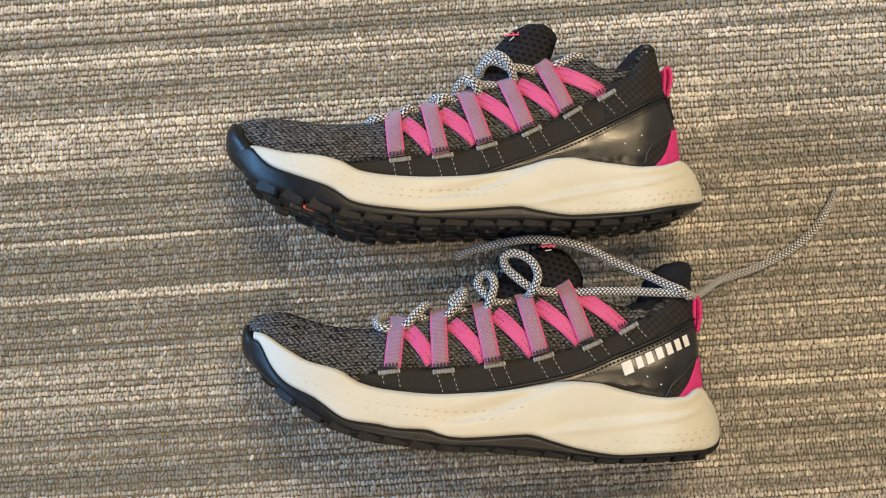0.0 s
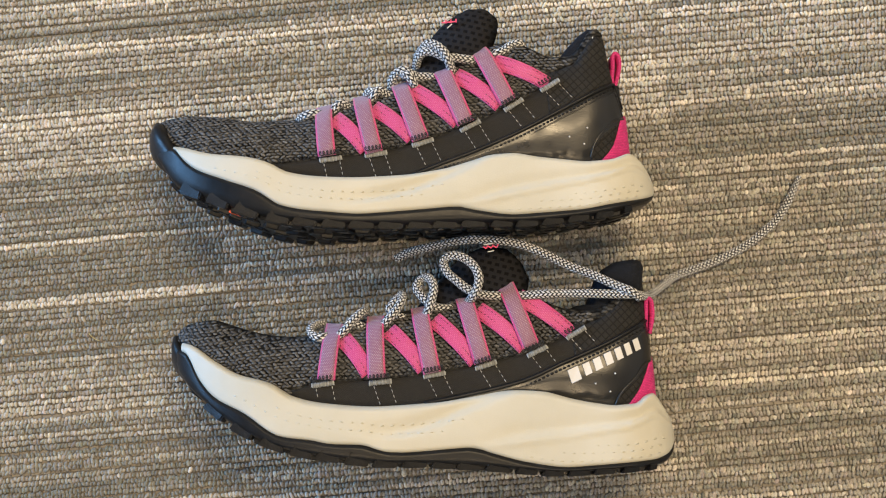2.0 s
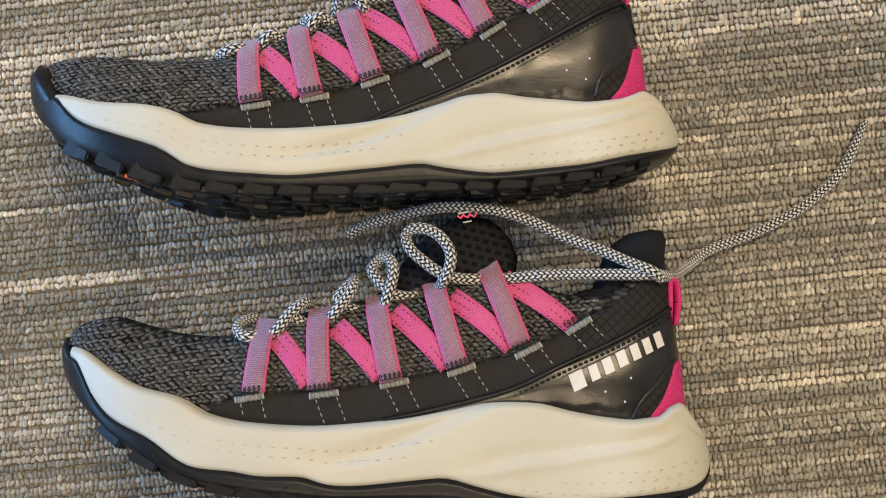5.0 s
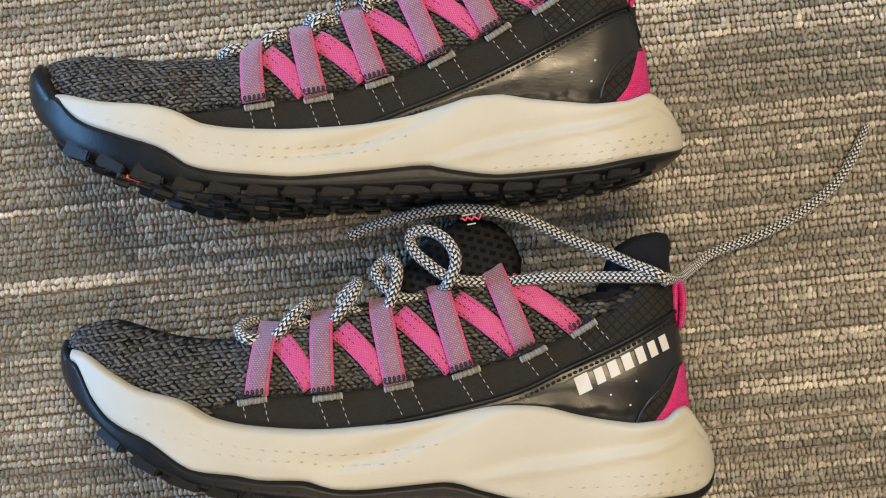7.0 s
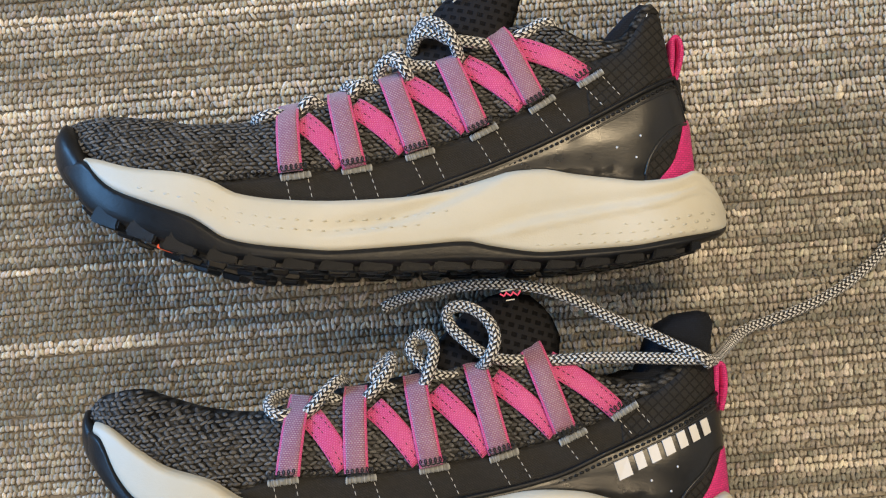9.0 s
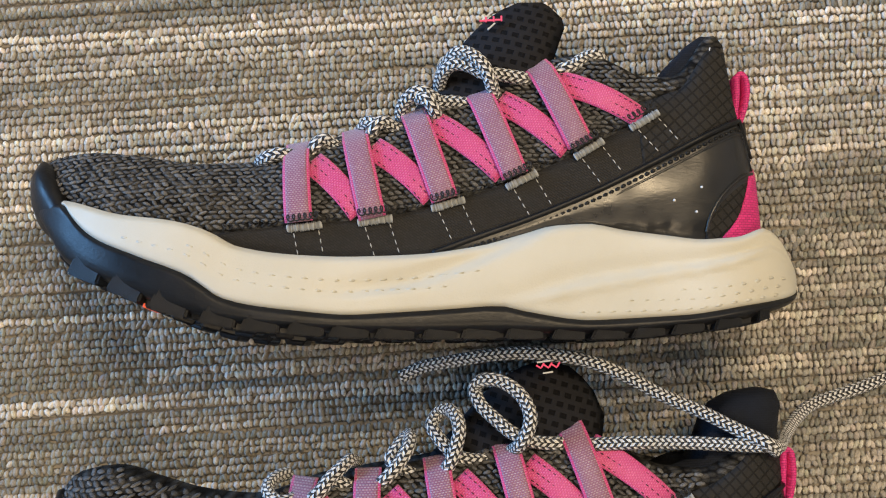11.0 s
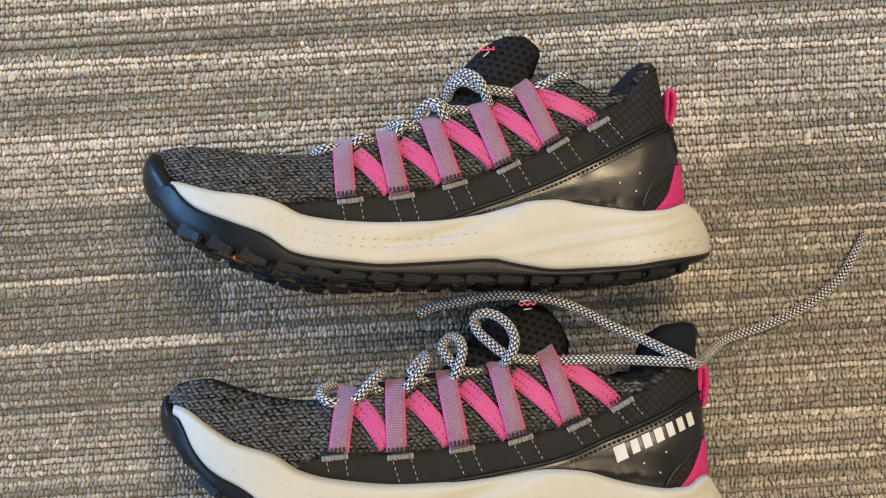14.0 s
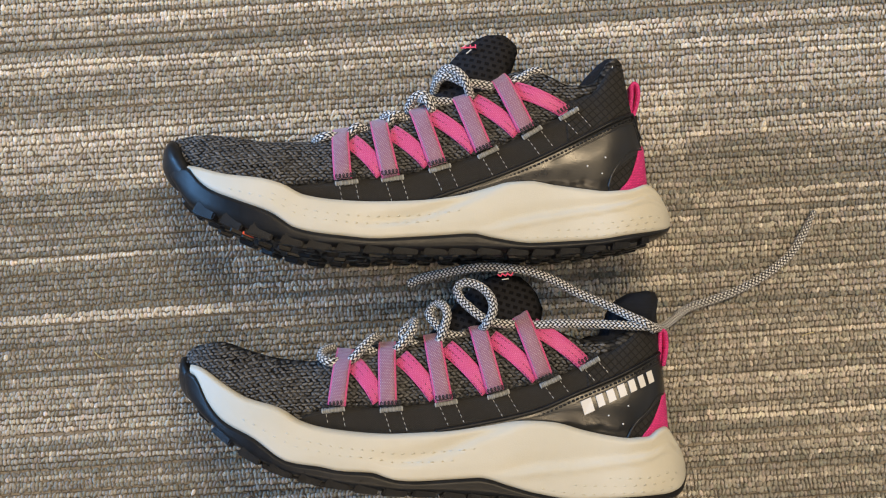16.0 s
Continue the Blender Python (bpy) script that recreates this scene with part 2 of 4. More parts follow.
def part(name, bm, mat, parent, label="", smooth=False):
    """Links a bmesh as one mesh object under a thing or a part."""
    bmesh.ops.recalc_face_normals(bm, faces=bm.faces)
    data = bpy.data.meshes.new(name)
    bm.to_mesh(data)
    bm.free()
    data.materials.append(mat)
    if smooth:
        data.polygons.foreach_set("use_smooth", [True] * len(data.polygons))
    ob = new(name, data)
    ob.parent = parent
    if label:
        tagged(ob, label=label)
    return ob


def smooth_line(points):
    """A function of x through the points, without overshoot."""
    xs, ys = (np.array(v, dtype=float) for v in zip(*points))
    h, d = np.diff(xs), np.diff(ys) / np.diff(xs)
    m = np.zeros(len(xs))
    m[0], m[-1] = d[0], d[-1]
    for k in range(1, len(xs) - 1):
        if d[k - 1] * d[k] > 0:
            a, b = 2 * h[k] + h[k - 1], h[k] + 2 * h[k - 1]
            m[k] = (a + b) / (a / d[k - 1] + b / d[k])

    def value(x):
        x = min(max(x, xs[0]), xs[-1])
        k = min(int(np.searchsorted(xs, x, side="right")) - 1, len(xs) - 2)
        t = (x - xs[k]) / h[k]
        return float((1 + 2 * t) * (1 - t) ** 2 * ys[k] + t * (1 - t) ** 2 * h[k] * m[k] + t * t * (3 - 2 * t) * ys[k + 1] + t * t * (t - 1) * h[k] * m[k + 1])

    return value


def spline(points, steps=8):
    """A smooth run of points through the given ones."""
    p = [Vector(points[0])] + [Vector(q) for q in points] + [Vector(points[-1])]
    run = []
    for k in range(1, len(p) - 2):
        for n in range(steps):
            t = n / steps
            run.append(0.5 * (2 * p[k] + (p[k + 1] - p[k - 1]) * t + (2 * p[k - 1] - 5 * p[k] + 4 * p[k + 1] - p[k + 2]) * t * t + (3 * p[k] - p[k - 1] - 3 * p[k + 1] + p[k + 2]) * t ** 3))
    run.append(p[-2])
    return run


def tube(name, run, radius, mat, parent, sides=10, label="", taper=0.0):
    """A round cord along a run of points, with its girth and length as UV."""
    verts, uv, faces, along = [], [], [], 0.0
    up = Vector((0.1, 0.2, 1)).normalized()
    for k, p in enumerate(run):
        ahead = (run[min(k + 1, len(run) - 1)] - run[max(k - 1, 0)]).normalized()
        side = ahead.cross(up).normalized()
        up = side.cross(ahead).normalized()
        along += (p - run[k - 1]).length if k else 0
        r = radius * (1 - taper * max(0, k - len(run) + 8) / 8)
        for n in range(sides + 1):
            a = 2 * math.pi * n / sides
            verts.append(p + r * (math.cos(a) * side + math.sin(a) * up))
            uv.append((n / sides, along))
    w = sides + 1
    for k in range(len(run) - 1):
        for n in range(sides):
            faces.append((k * w + n, k * w + n + 1, (k + 1) * w + n + 1, (k + 1) * w + n))
    for base, turn in ((0, -1), ((len(run) - 1) * w, 1)):
        ring = [base + n for n in range(sides)]
        faces.append(tuple(ring[::turn]))
    return mesh_object(name, verts, faces, mat, parent, uv=uv, label=label)


def lofted(name, rings, mat, parent, label="", closed_ends=True):
    """A skin over rings of equally many points."""
    n = len(rings[0])
    verts = [v for ring in rings for v in ring]
    faces = [(k * n + i, k * n + (i + 1) % n, (k + 1) * n + (i + 1) % n, (k + 1) * n + i) for k in range(len(rings) - 1) for i in range(n)]
    if closed_ends:
        faces += [tuple(range(n))[::-1], tuple(range((len(rings) - 1) * n, len(rings) * n))]
    bm = bmesh.new()
    made = [bm.verts.new(v) for v in verts]
    for f in faces:
        bm.faces.new([made[i] for i in f])
    bmesh.ops.remove_doubles(bm, verts=bm.verts, dist=2e-5)
    return part(name, bm, mat, parent, label, smooth=True)


def block(sx, sy, sz, bevel=0.0):
    bm = bmesh.new()
    bmesh.ops.create_cube(bm, size=1, matrix=Matrix.Diagonal((sx, sy, sz, 1)))
    if bevel:
        bmesh.ops.bevel(bm, geom=bm.edges[:], offset=bevel, segments=2, affect="EDGES", profile=0.6)
    return bm


# ---- the room round the shoes ----
def plain_box(name, x0, x1, y0, y1, z0, z1, mat):
    bm = block(x1 - x0, y1 - y0, z1 - z0)
    bmesh.ops.translate(bm, verts=bm.verts, vec=((x0 + x1) / 2, (y0 + y1) / 2, (z0 + z1) / 2))
    return tagged(part(name, bm, mat, None), kind="structure")


ROOM = 2.5
floor = tagged(plain_box("floor", -ROOM, ROOM, -ROOM, ROOM, -0.06, -0.002, BACKING), "grey and beige striped loop-pile carpet tiles", "carpet")
tagged(plain_box("ceiling", -ROOM, ROOM, -ROOM, ROOM, 2.65, 2.75, DIMMED_CEILING), "plain ceiling, greyed to dim its reflection", "ceiling")
tagged(plain_box("wall_north", -ROOM, ROOM, ROOM, ROOM + 0.1, -0.06, 2.75, WALL_PAINT), "plain off-white painted wall", "wall")
tagged(plain_box("wall_south", -ROOM, ROOM, -ROOM - 0.1, -ROOM, -0.06, 2.75, WALL_PAINT), "plain off-white painted wall", "wall")
tagged(plain_box("wall_east", ROOM, ROOM + 0.1, -ROOM - 0.1, ROOM + 0.1, -0.06, 2.75, WALL_PAINT), "plain off-white painted wall", "wall")
bm = bmesh.new()
for y0, y1, z0, z1 in ((-ROOM - 0.1, 0.0, -0.06, 2.75), (1.8, ROOM + 0.1, -0.06, 2.75), (0.0, 1.8, -0.06, 0.28), (0.0, 1.8, 1.22, 2.75)):
    piece = bmesh.ops.create_cube(bm, size=1)["verts"]
    bmesh.ops.transform(bm, verts=piece, matrix=Matrix.Translation((-ROOM - 0.05, (y0 + y1) / 2, (z0 + z1) / 2)) @ Matrix.Diagonal((0.1, y1 - y0, z1 - z0, 1)))
tagged(part("wall_west", bm, WALL_PAINT, None), "plain off-white wall with a window opening", "wall", kind="structure")

# ---- carpet: tufts of loop pile in striped rows ----
PITCH_X, PITCH_Y = 0.00226, 0.0034
SEAM_X = 0.154


def carpet(x0, x1, y0, y1):
    rng = np.random.default_rng(7)
    light, mid, dark = np.array((0.68, 0.625, 0.535)), np.array((0.375, 0.350, 0.302)), np.array((0.195, 0.192, 0.168))
    rows = int((y1 - y0) / PITCH_Y)
    cols = int((x1 - x0) / PITCH_X)
    # one tuft: a plump loop, longer along y
    ring = 6
    shape = [(0, 0, 1.0)] + [(math.cos(2 * math.pi * k / ring + 0.3) * r, math.sin(2 * math.pi * k / ring + 0.3) * r, h) for r, h in ((0.62, 0.88), (1.0, 0.35), (0.9, -0.6)) for k in range(ring)]
    shape = np.array(shape) * (PITCH_X * 0.54, PITCH_Y * 0.53, 0.0011)
    faces = [(0, 1 + k, 1 + (k + 1) % ring) for k in range(ring)]
    quads = [(1 + s * ring + k, 1 + (s + 1) * ring + k, 1 + (s + 1) * ring + (k + 1) % ring, 1 + s * ring + (k + 1) % ring) for s in (0, 1) for k in range(ring)]
    tri = np.array(faces + [f for q in quads for f in ((q[0], q[1], q[2]), (q[0], q[2], q[3]))])
    j, i = np.meshgrid(np.arange(rows), np.arange(cols), indexing="ij")
    drift = np.cumsum(rng.normal(0, 0.00006, (rows, cols)), axis=1)
    drift -= drift.mean(axis=1, keepdims=True)
    x = x0 + (i + 0.5) * PITCH_X + rng.normal(0, 0.00020, i.shape) + rng.normal(0, 0.0008, (rows, 1))
    y = y0 + (j + 0.5) * PITCH_Y + rng.normal(0, 0.00022, i.shape) + np.clip(drift, -0.0008, 0.0008)
    tile = np.where(x > SEAM_X, 1, np.where(x > -0.123, 2, 0))
    tone = np.zeros(i.shape)
    drawn = rng.normal(0, 0.12, rows)
    for k in (0, 1, 2):
        for r in range(rows):
            base = stripe(k, y0 + (r + 0.5) * PITCH_Y)
            slow = np.interp(np.arange(cols), np.arange(0, cols + 40, 26), rng.normal(0, 0.14, len(np.arange(0, cols + 40, 26))))
            fleck = np.where(rng.random(cols) < 0.07, rng.normal(0.05, 0.25, cols), 0)
            here = np.clip(base + drawn[r] + slow + rng.normal(0, 0.08, cols) + fleck, 0, 1)
            tone[r] = np.where(tile[r] == k, here, tone[r])
    colour = np.where(tone[..., None] < 0.5, dark + (mid - dark) * (tone[..., None] * 2), mid + (light - mid) * (tone[..., None] * 2 - 1))
    colour = colour * rng.normal(1, 0.10, (*i.shape, 1)) * (1 + rng.normal(0, 0.02, (*i.shape, 3)))
    centre = np.stack([x, y, rng.normal(-0.0010, 0.00014, i.shape)], -1).reshape(-1, 3)
    slant = rng.normal(0, 0.34, len(centre)) + 0.12
    size = rng.normal(1, 0.06, (len(centre), 1, 1)) * np.stack([rng.normal(1, 0.13, len(centre)), rng.normal(1, 0.12, len(centre)), np.ones(len(centre))], -1)[:, None, :]
    size = size.clip(0.6, 1.4)
    turned = shape[None] * size
    turned = np.stack([turned[..., 0] + turned[..., 1] * slant[:, None] * 0.6, turned[..., 1], turned[..., 2]], -1)
    verts = (turned + centre[:, None, :] + rng.normal(0, 1, turned.shape) * (0.00008, 0.00012, 0.00006)).reshape(-1, 3)
    count = len(shape)
    all_tri = (tri[None] + (np.arange(len(centre)) * count)[:, None, None]).reshape(-1, 3)
    data = bpy.data.meshes.new("carpet_pile")
    data.vertices.add(len(verts))
    data.vertices.foreach_set("co", verts.astype(np.float32).ravel())
    data.loops.add(all_tri.size)
    data.loops.foreach_set("vertex_index", all_tri.astype(np.int32).ravel())
    data.polygons.add(len(all_tri))
    data.polygons.foreach_set("loop_start", np.arange(0, all_tri.size, 3, dtype=np.int32))
    data.polygons.foreach_set("use_smooth", np.ones(len(all_tri), dtype=bool))
    data.update(calc_edges=True)
    paint = data.attributes.new("yarn", "FLOAT_COLOR", "POINT")
    rgba = np.concatenate([np.clip(colour, 0.01, 0.9).reshape(-1, 3), np.ones((len(centre), 1))], 1)
    paint.data.foreach_set("color", np.repeat(rgba, count, axis=0).astype(np.float32).ravel())
    data.materials.append(PILE)
    ob = new("carpet_pile", data)
    return tagged(ob, "striped grey and beige loop-pile carpet tufts in rows", "carpet", kind="stuff")


# bands of yarn across each carpet tile: where each band begins, and how light it is
LEFT = [(-0.4, 0.5), (-0.16, 0.35), (-0.13, 0.5), (-0.1025, 0.13), (-0.0718, 0.3), (-0.0619, 0.5), (-0.0308, 0.45), (-0.0151, 0.15), (0.0007, 0.1), (0.0165, 0.8), (0.0228, 0.12), (0.0483, 0.35), (0.054, 0.6), (0.0578, 0.35), (0.0675, 0.45), (0.0803, 0.35), (0.0868, 0.3), (0.0926, 0.7), (0.0981, 0.6), (0.1126, 0.72), (0.1263, 0.6), (0.1305, 0.75), (0.1348, 0.35), (0.138, 0.55), (0.1413, 0.3), (0.1551, 0.55), (0.1682, 0.8), (0.1742, 0.45), (0.1781, 0.35), (0.1907, 0.5), (0.1953, 0.75), (0.202, 0.35), (0.2046, 0.6), (0.2113, 0.5), (0.22, 0.3), (0.235, 0.7), (0.25, 0.4)]
RIGHT = [(-0.4, 0.4), (-0.15, 0.6), (-0.13, 0.35), (-0.0984, 0.45), (-0.0822, 0.5), (-0.0729, 0.4), (-0.0666, 0.75), (-0.0588, 0.6), (-0.0557, 0.3), (-0.0525, 0.55), (-0.0384, 0.45), (-0.0242, 0.5), (-0.0099, 0.3), (0.0076, 0.4), (0.0172, 0.75), (0.022, 0.4), (0.0477, 0.45), (0.0606, 0.6), (0.0703, 0.2), (0.0833, 0.5), (0.0865, 0.25), (0.1029, 0.65), (0.1143, 0.4), (0.1307, 0.65), (0.1423, 0.4), (0.1522, 0.6), (0.1588, 0.75), (0.1661, 0.4), (0.1715, 0.6), (0.1794, 0.3), (0.1855, 0.5), (0.2, 0.7), (0.22, 0.4)]
MIDDLE = [(-0.4, 0.45), (-0.15, 0.6), (-0.13, 0.3), (-0.115, 0.5), (-0.09, 0.35), (-0.05, 0.45), (-0.02, 0.25), (0.0165, 0.7), (0.0228, 0.42), (0.036, 0.55)] + [s for s in LEFT if s[0] > 0.045]
STRIPES = (LEFT, RIGHT, MIDDLE)


def stripe(tile, y):
    value = STRIPES[tile][0][1]
    for start, tone in STRIPES[tile]:
        if y >= start:
            value = tone
    return value


carpet(-0.345, 0.345, -0.26, 0.30)

# ---- the shoes ----
ZC = 0.043


class Shape:
    """The lines of one shoe that lies on its side: x from toe to heel, y from sole to collar, z up from the floor."""

    def __init__(self, top, feather, white_bottom, sole, toe, back, heel):
        self.top, self.feather, self.white_bottom, self.sole = (smooth_line(v) for v in (top, feather, white_bottom, sole))
        self.toe, self.back, self.heel = toe, back, heel
        self.upper_half = smooth_line([(-0.15, 0.033), (-0.11, 0.036), (-0.06, 0.034), (0.0, 0.030), (0.05, 0.0270), (0.09, 0.0240), (0.12, 0.0225)])
        self.sole_half = smooth_line([(-0.15, 0.040), (-0.10, 0.043), (-0.06, 0.0425), (0.0, 0.037), (0.04, 0.0335), (0.09, 0.0310), (0.13, 0.0300)])
        self.gap = smooth_line([(-0.15, 0.0), (-0.075, 0.0), (-0.03, 0.42), (0.04, 0.55), (0.07, 0.78), (0.12, 0.80)])

    def round_off(self, x, toe_run=0.07, heel_run=0.036, toe=None, back=None):
        toe, back = self.toe if toe is None else toe, self.back if back is None else back
        a = min(max((toe + toe_run - x) / toe_run, 0), 1)
        b = min(max((x - back + heel_run) / heel_run, 0), 1)
        return math.sqrt(max(1 - a ** 2.3, 0)) * math.sqrt(max(1 - b ** 2.4, 0))

    def width(self, x):
        return self.upper_half(x) * self.round_off(x, back=self.heel)

    def sole_width(self, x):
        return self.sole_half(x) * self.round_off(x, 0.075, 0.04, self.toe - 0.001, self.back + 0.0085)

    def section(self, x, s):
        """Half width at a share s of the height from the sole's edge to the top line."""
        g = self.gap(x)
        s = min(max(s, 0), 1)
        return self.width(x) * (g + (1 - g) * math.sqrt(max(1 - s ** 2.1, 0))) * (0.94 + 0.06 * math.sin(math.pi * min(s * 1.6, 1)))

    def skin(self, x, y):
        """The height of the outer face over the floor."""
        low, high = self.feather(x), self.top(x)
        return ZC + self.section(x, (y - low) / max(high - low, 0.003))


def stations(a, b, count, ends=2.0):
    """Stations that crowd towards both ends."""
    out = []
    for n in range(count + 1):
        t = n / count
        out.append(a + (b - a) * (0.5 - 0.5 * math.cos(math.pi * t)) if ends else a + (b - a) * t)
    return out


def upper(shoe, sh):
    rings = []
    hollow = smooth_line([(-0.15, 0.0), (0.02, 0.0), (0.06, 0.012), (0.075, 0.035), (0.10, 0.035), (0.108, 0.0), (0.13, 0.0)])
    for x in stations(sh.toe, sh.heel, 64):
        low, high = sh.feather(x) - 0.006, sh.top(x)
        high = max(high, low + 0.004)
        near = []
        for k in range(15):
            s = math.sin(math.pi / 2 * k / 14)
            y = low + (high - low) * s
            near.append((y, sh.section(x, (y - sh.feather(x)) / max(high - sh.feather(x), 0.003))))
        inner = max(near[-1][1] - 0.0045, 0.0)
        depth = min(hollow(x), max(high - low - 0.004, 0))
        edge = [(high + (0.001 if inner else 0), (near[-1][1] + inner) / 2), (high, inner), (high - depth * 0.5, inner), (high - depth, inner * 0.9)]
        half = near + edge
        rings.append([(x, y, ZC + z) for y, z in half] + [(x, y, ZC - z) for y, z in half[::-1]])
    return lofted("upper", rings, KNIT, shoe, "dark grey melange knit upper")


FLARE = 0.002


def lean(x):
    """How far the underside leans, most under the forefoot."""
    return 0.015 + 0.065 * step(-x, 0.02, 0.09)


def sole_block(name, shoe, sh, a, b, low, high, widen, mat, label, count=60, belly=0.05, relief=None):
    """A slab of the sole; its underside leans, lower towards the floor."""
    rings = []
    swell = lambda w: 1 + FLARE * min(w / 0.02, 1) / w  # noqa: E731
    for x in stations(a, b, count):
        y0, y1 = low(x), high(x)
        if y1 - y0 < 0.0008:
            y1 = y0 + 0.0008
        h, w = y1 - y0, max(sh.sole_width(x) + widen, 0.0006)
        half = []
        for k in range(25):
            t = 0.5 - 0.5 * math.cos(math.pi * k / 24)
            edge = min(t * h, (1 - t) * h)
            inset = 0.0022 * (1 - min(edge / 0.0024, 1)) ** 2
            half.append((y0 + h * t, max(w * (1 - belly * max(t - 0.3, 0) / 0.7) - inset * min(w / 0.01, 1) + (relief(x, t) if relief else 0), 0.0003)))
        rings.append([(x, y, ZC + z * swell(w)) for y, z in half] + [(x, y - 2 * lean(x) * z * min(max((y1 - y) / h, 0), 1), ZC - z * (1 + 0.2 * step(x, 0.0, 0.09))) for y, z in half[::-1]])
    return lofted(name, rings, mat, shoe, label)


def patch(name, shoe, sh, a, b, low, high, lift, mat, label="", nx=40, ny=8, rim=0.0006, relief=None):
    """A layer sewn on the near face, following the skin of the upper."""
    rings = []
    for x in stations(a, b, nx, 0):
        y0, y1 = low(x), high(x)
        if y1 < y0 + 0.0004:
            y1 = y0 + 0.0004
        ys = [y0 + (y1 - y0) * k / ny for k in range(ny + 1)]
        over = [(x, y, sh.skin(x, y) + lift * (0.35 if k in (0, ny) else 1) + (relief(x, k / ny) if relief else 0)) for k, y in enumerate(ys)]
        under = [(x, y, sh.skin(x, y) - rim - 0.001) for y in ys[::-1]]
        rings.append(over + under)
    return lofted(name, rings, mat, shoe, label)


def ribbon(name, shoe, sh, a, b, width_a, width_b, lift, mat, label="", bow=0.0, overhang=0.0, steps=14, thick=0.0009, bulge=0.0015):
    """A flat strap over the near face from a to b."""
    a, b = Vector(a), Vector(b)
    side = Vector((-(b - a).y, (b - a).x)).normalized()
    verts, uv, faces = [], [], []
    across = (-1.0, -0.86, -0.3, 0.3, 0.86, 1.0)
    n = len(across)
    for k in range(steps + 1):
        t = k / steps
        c = a.lerp(b, t) + side * bow * 4 * t * (1 - t)
        w = (width_a + (width_b - width_a) * t) / 2
        rise = bulge * 4 * t * (1 - t)
        for layer in (0, 1):
            for e in across:
                p = c + side * w * e
                z = sh.skin(p.x, min(p.y, sh.top(p.x) - 0.001)) + lift + rise - layer * (thick + (0.0006 if abs(e) < 1 else 0)) - (0.0003 if abs(e) == 1 and not layer else 0)
                if t < 0.12:
                    z -= overhang * (0.12 - t) / 0.12
                verts.append((p.x, p.y, z))
                uv.append((w * e, t * (b - a).length))
    for k in range(steps):
        o, q = k * 2 * n, (k + 1) * 2 * n
        for i in range(n - 1):
            faces.append((o + i, q + i, q + i + 1, o + i + 1))
            faces.append((o + n + i, o + n + i + 1, q + n + i + 1, q + n + i))
        faces += [(o, o + n, q + n, q), (o + n - 1, q + n - 1, q + 2 * n - 1, o + 2 * n - 1)]
    faces += [(*range(0, n), *range(2 * n - 1, n - 1, -1))]
    o = steps * 2 * n
    faces += [tuple([*range(o, o + n), *range(o + 2 * n - 1, o + n - 1, -1)][::-1])]
    return mesh_object(name, verts, faces, mat, shoe, uv=uv, label=label)


def stitches(name, shoe, sh, runs, dash, space, radius, mat, lift, label=""):
    """Rows of short threads on the near face, one mesh a seam."""
    bm = bmesh.new()
    for a, b in runs:
        a, b = Vector(a), Vector(b)
        length, way = (b - a).length, (b - a).normalized()
        at = 0.0
        while at + dash <= length + 1e-6:
            p, q = a + way * at, a + way * (at + dash)
            at += dash + space
            z0, z1 = (sh.skin(v.x, v.y) + lift for v in (p, q))
            mid = Vector(((p.x + q.x) / 2, (p.y + q.y) / 2, (z0 + z1) / 2))
            ahead = (Vector((q.x, q.y, z1)) - Vector((p.x, p.y, z0))).normalized()
            m = Matrix.Translation(mid) @ ahead.to_track_quat("X", "Z").to_matrix().to_4x4() @ Matrix.Diagonal((dash, radius * 2, radius * 1.6, 1))
            bmesh.ops.create_icosphere(bm, subdivisions=1, radius=0.55, matrix=m)
    return tagged(part(name, bm, mat, shoe, label, smooth=True), kind="stuff")


def bar_tack(shoe, sh, at, turn):
    """A dense bar of grey thread, with black zigzag loops above it."""
    rng = random.Random(int(at[0] * 1e5))
    u = Vector((math.cos(turn), math.sin(turn)))
    v = Vector((-u.y, u.x))
    bm = bmesh.new()
    for k in range(27):
        p = Vector(at) + u * (k - 13) * 0.00044 + v * rng.uniform(-0.00014, 0.00014)
        long = 0.0027 * rng.uniform(0.9, 1.12)
        gy = (sh.skin(p.x, p.y + 0.001) - sh.skin(p.x, p.y - 0.001)) / 0.002
        m = Matrix.Translation((p.x, p.y, sh.skin(p.x, p.y) + 0.0017 + rng.uniform(0, 0.0003))) @ Matrix.Rotation(turn + math.pi / 2 + rng.uniform(-0.10, 0.10), 4, "Z") @ Matrix.Rotation(-math.atan(gy), 4, "Y") @ Matrix.Diagonal((long, 0.00068, 0.0011, 1))
        bmesh.ops.create_icosphere(bm, subdivisions=2, radius=0.55, matrix=m)
    tack = part("bar_tack", bm, GREY_THREAD, shoe, "grey thread bar tack", smooth=True)
    run = []
    for k in range(80):
        t = k / 79
        p = Vector(at) + u * ((t - 0.5) * 0.0106) + v * (0.0032 + 0.0012 * math.sin(t * math.pi * 11)) + u * 0.0008 * math.cos(t * math.pi * 11)
        run.append(Vector((p.x, p.y, sh.skin(p.x, p.y) + 0.0050)))
    tube("zigzag_thread", run, 0.00027, BLACK_THREAD, tack, 5)
    return tack


def step(x, a, b):
    t = min(max((x - a) / (b - a), 0), 1)
    return t * t * (3 - 2 * t)


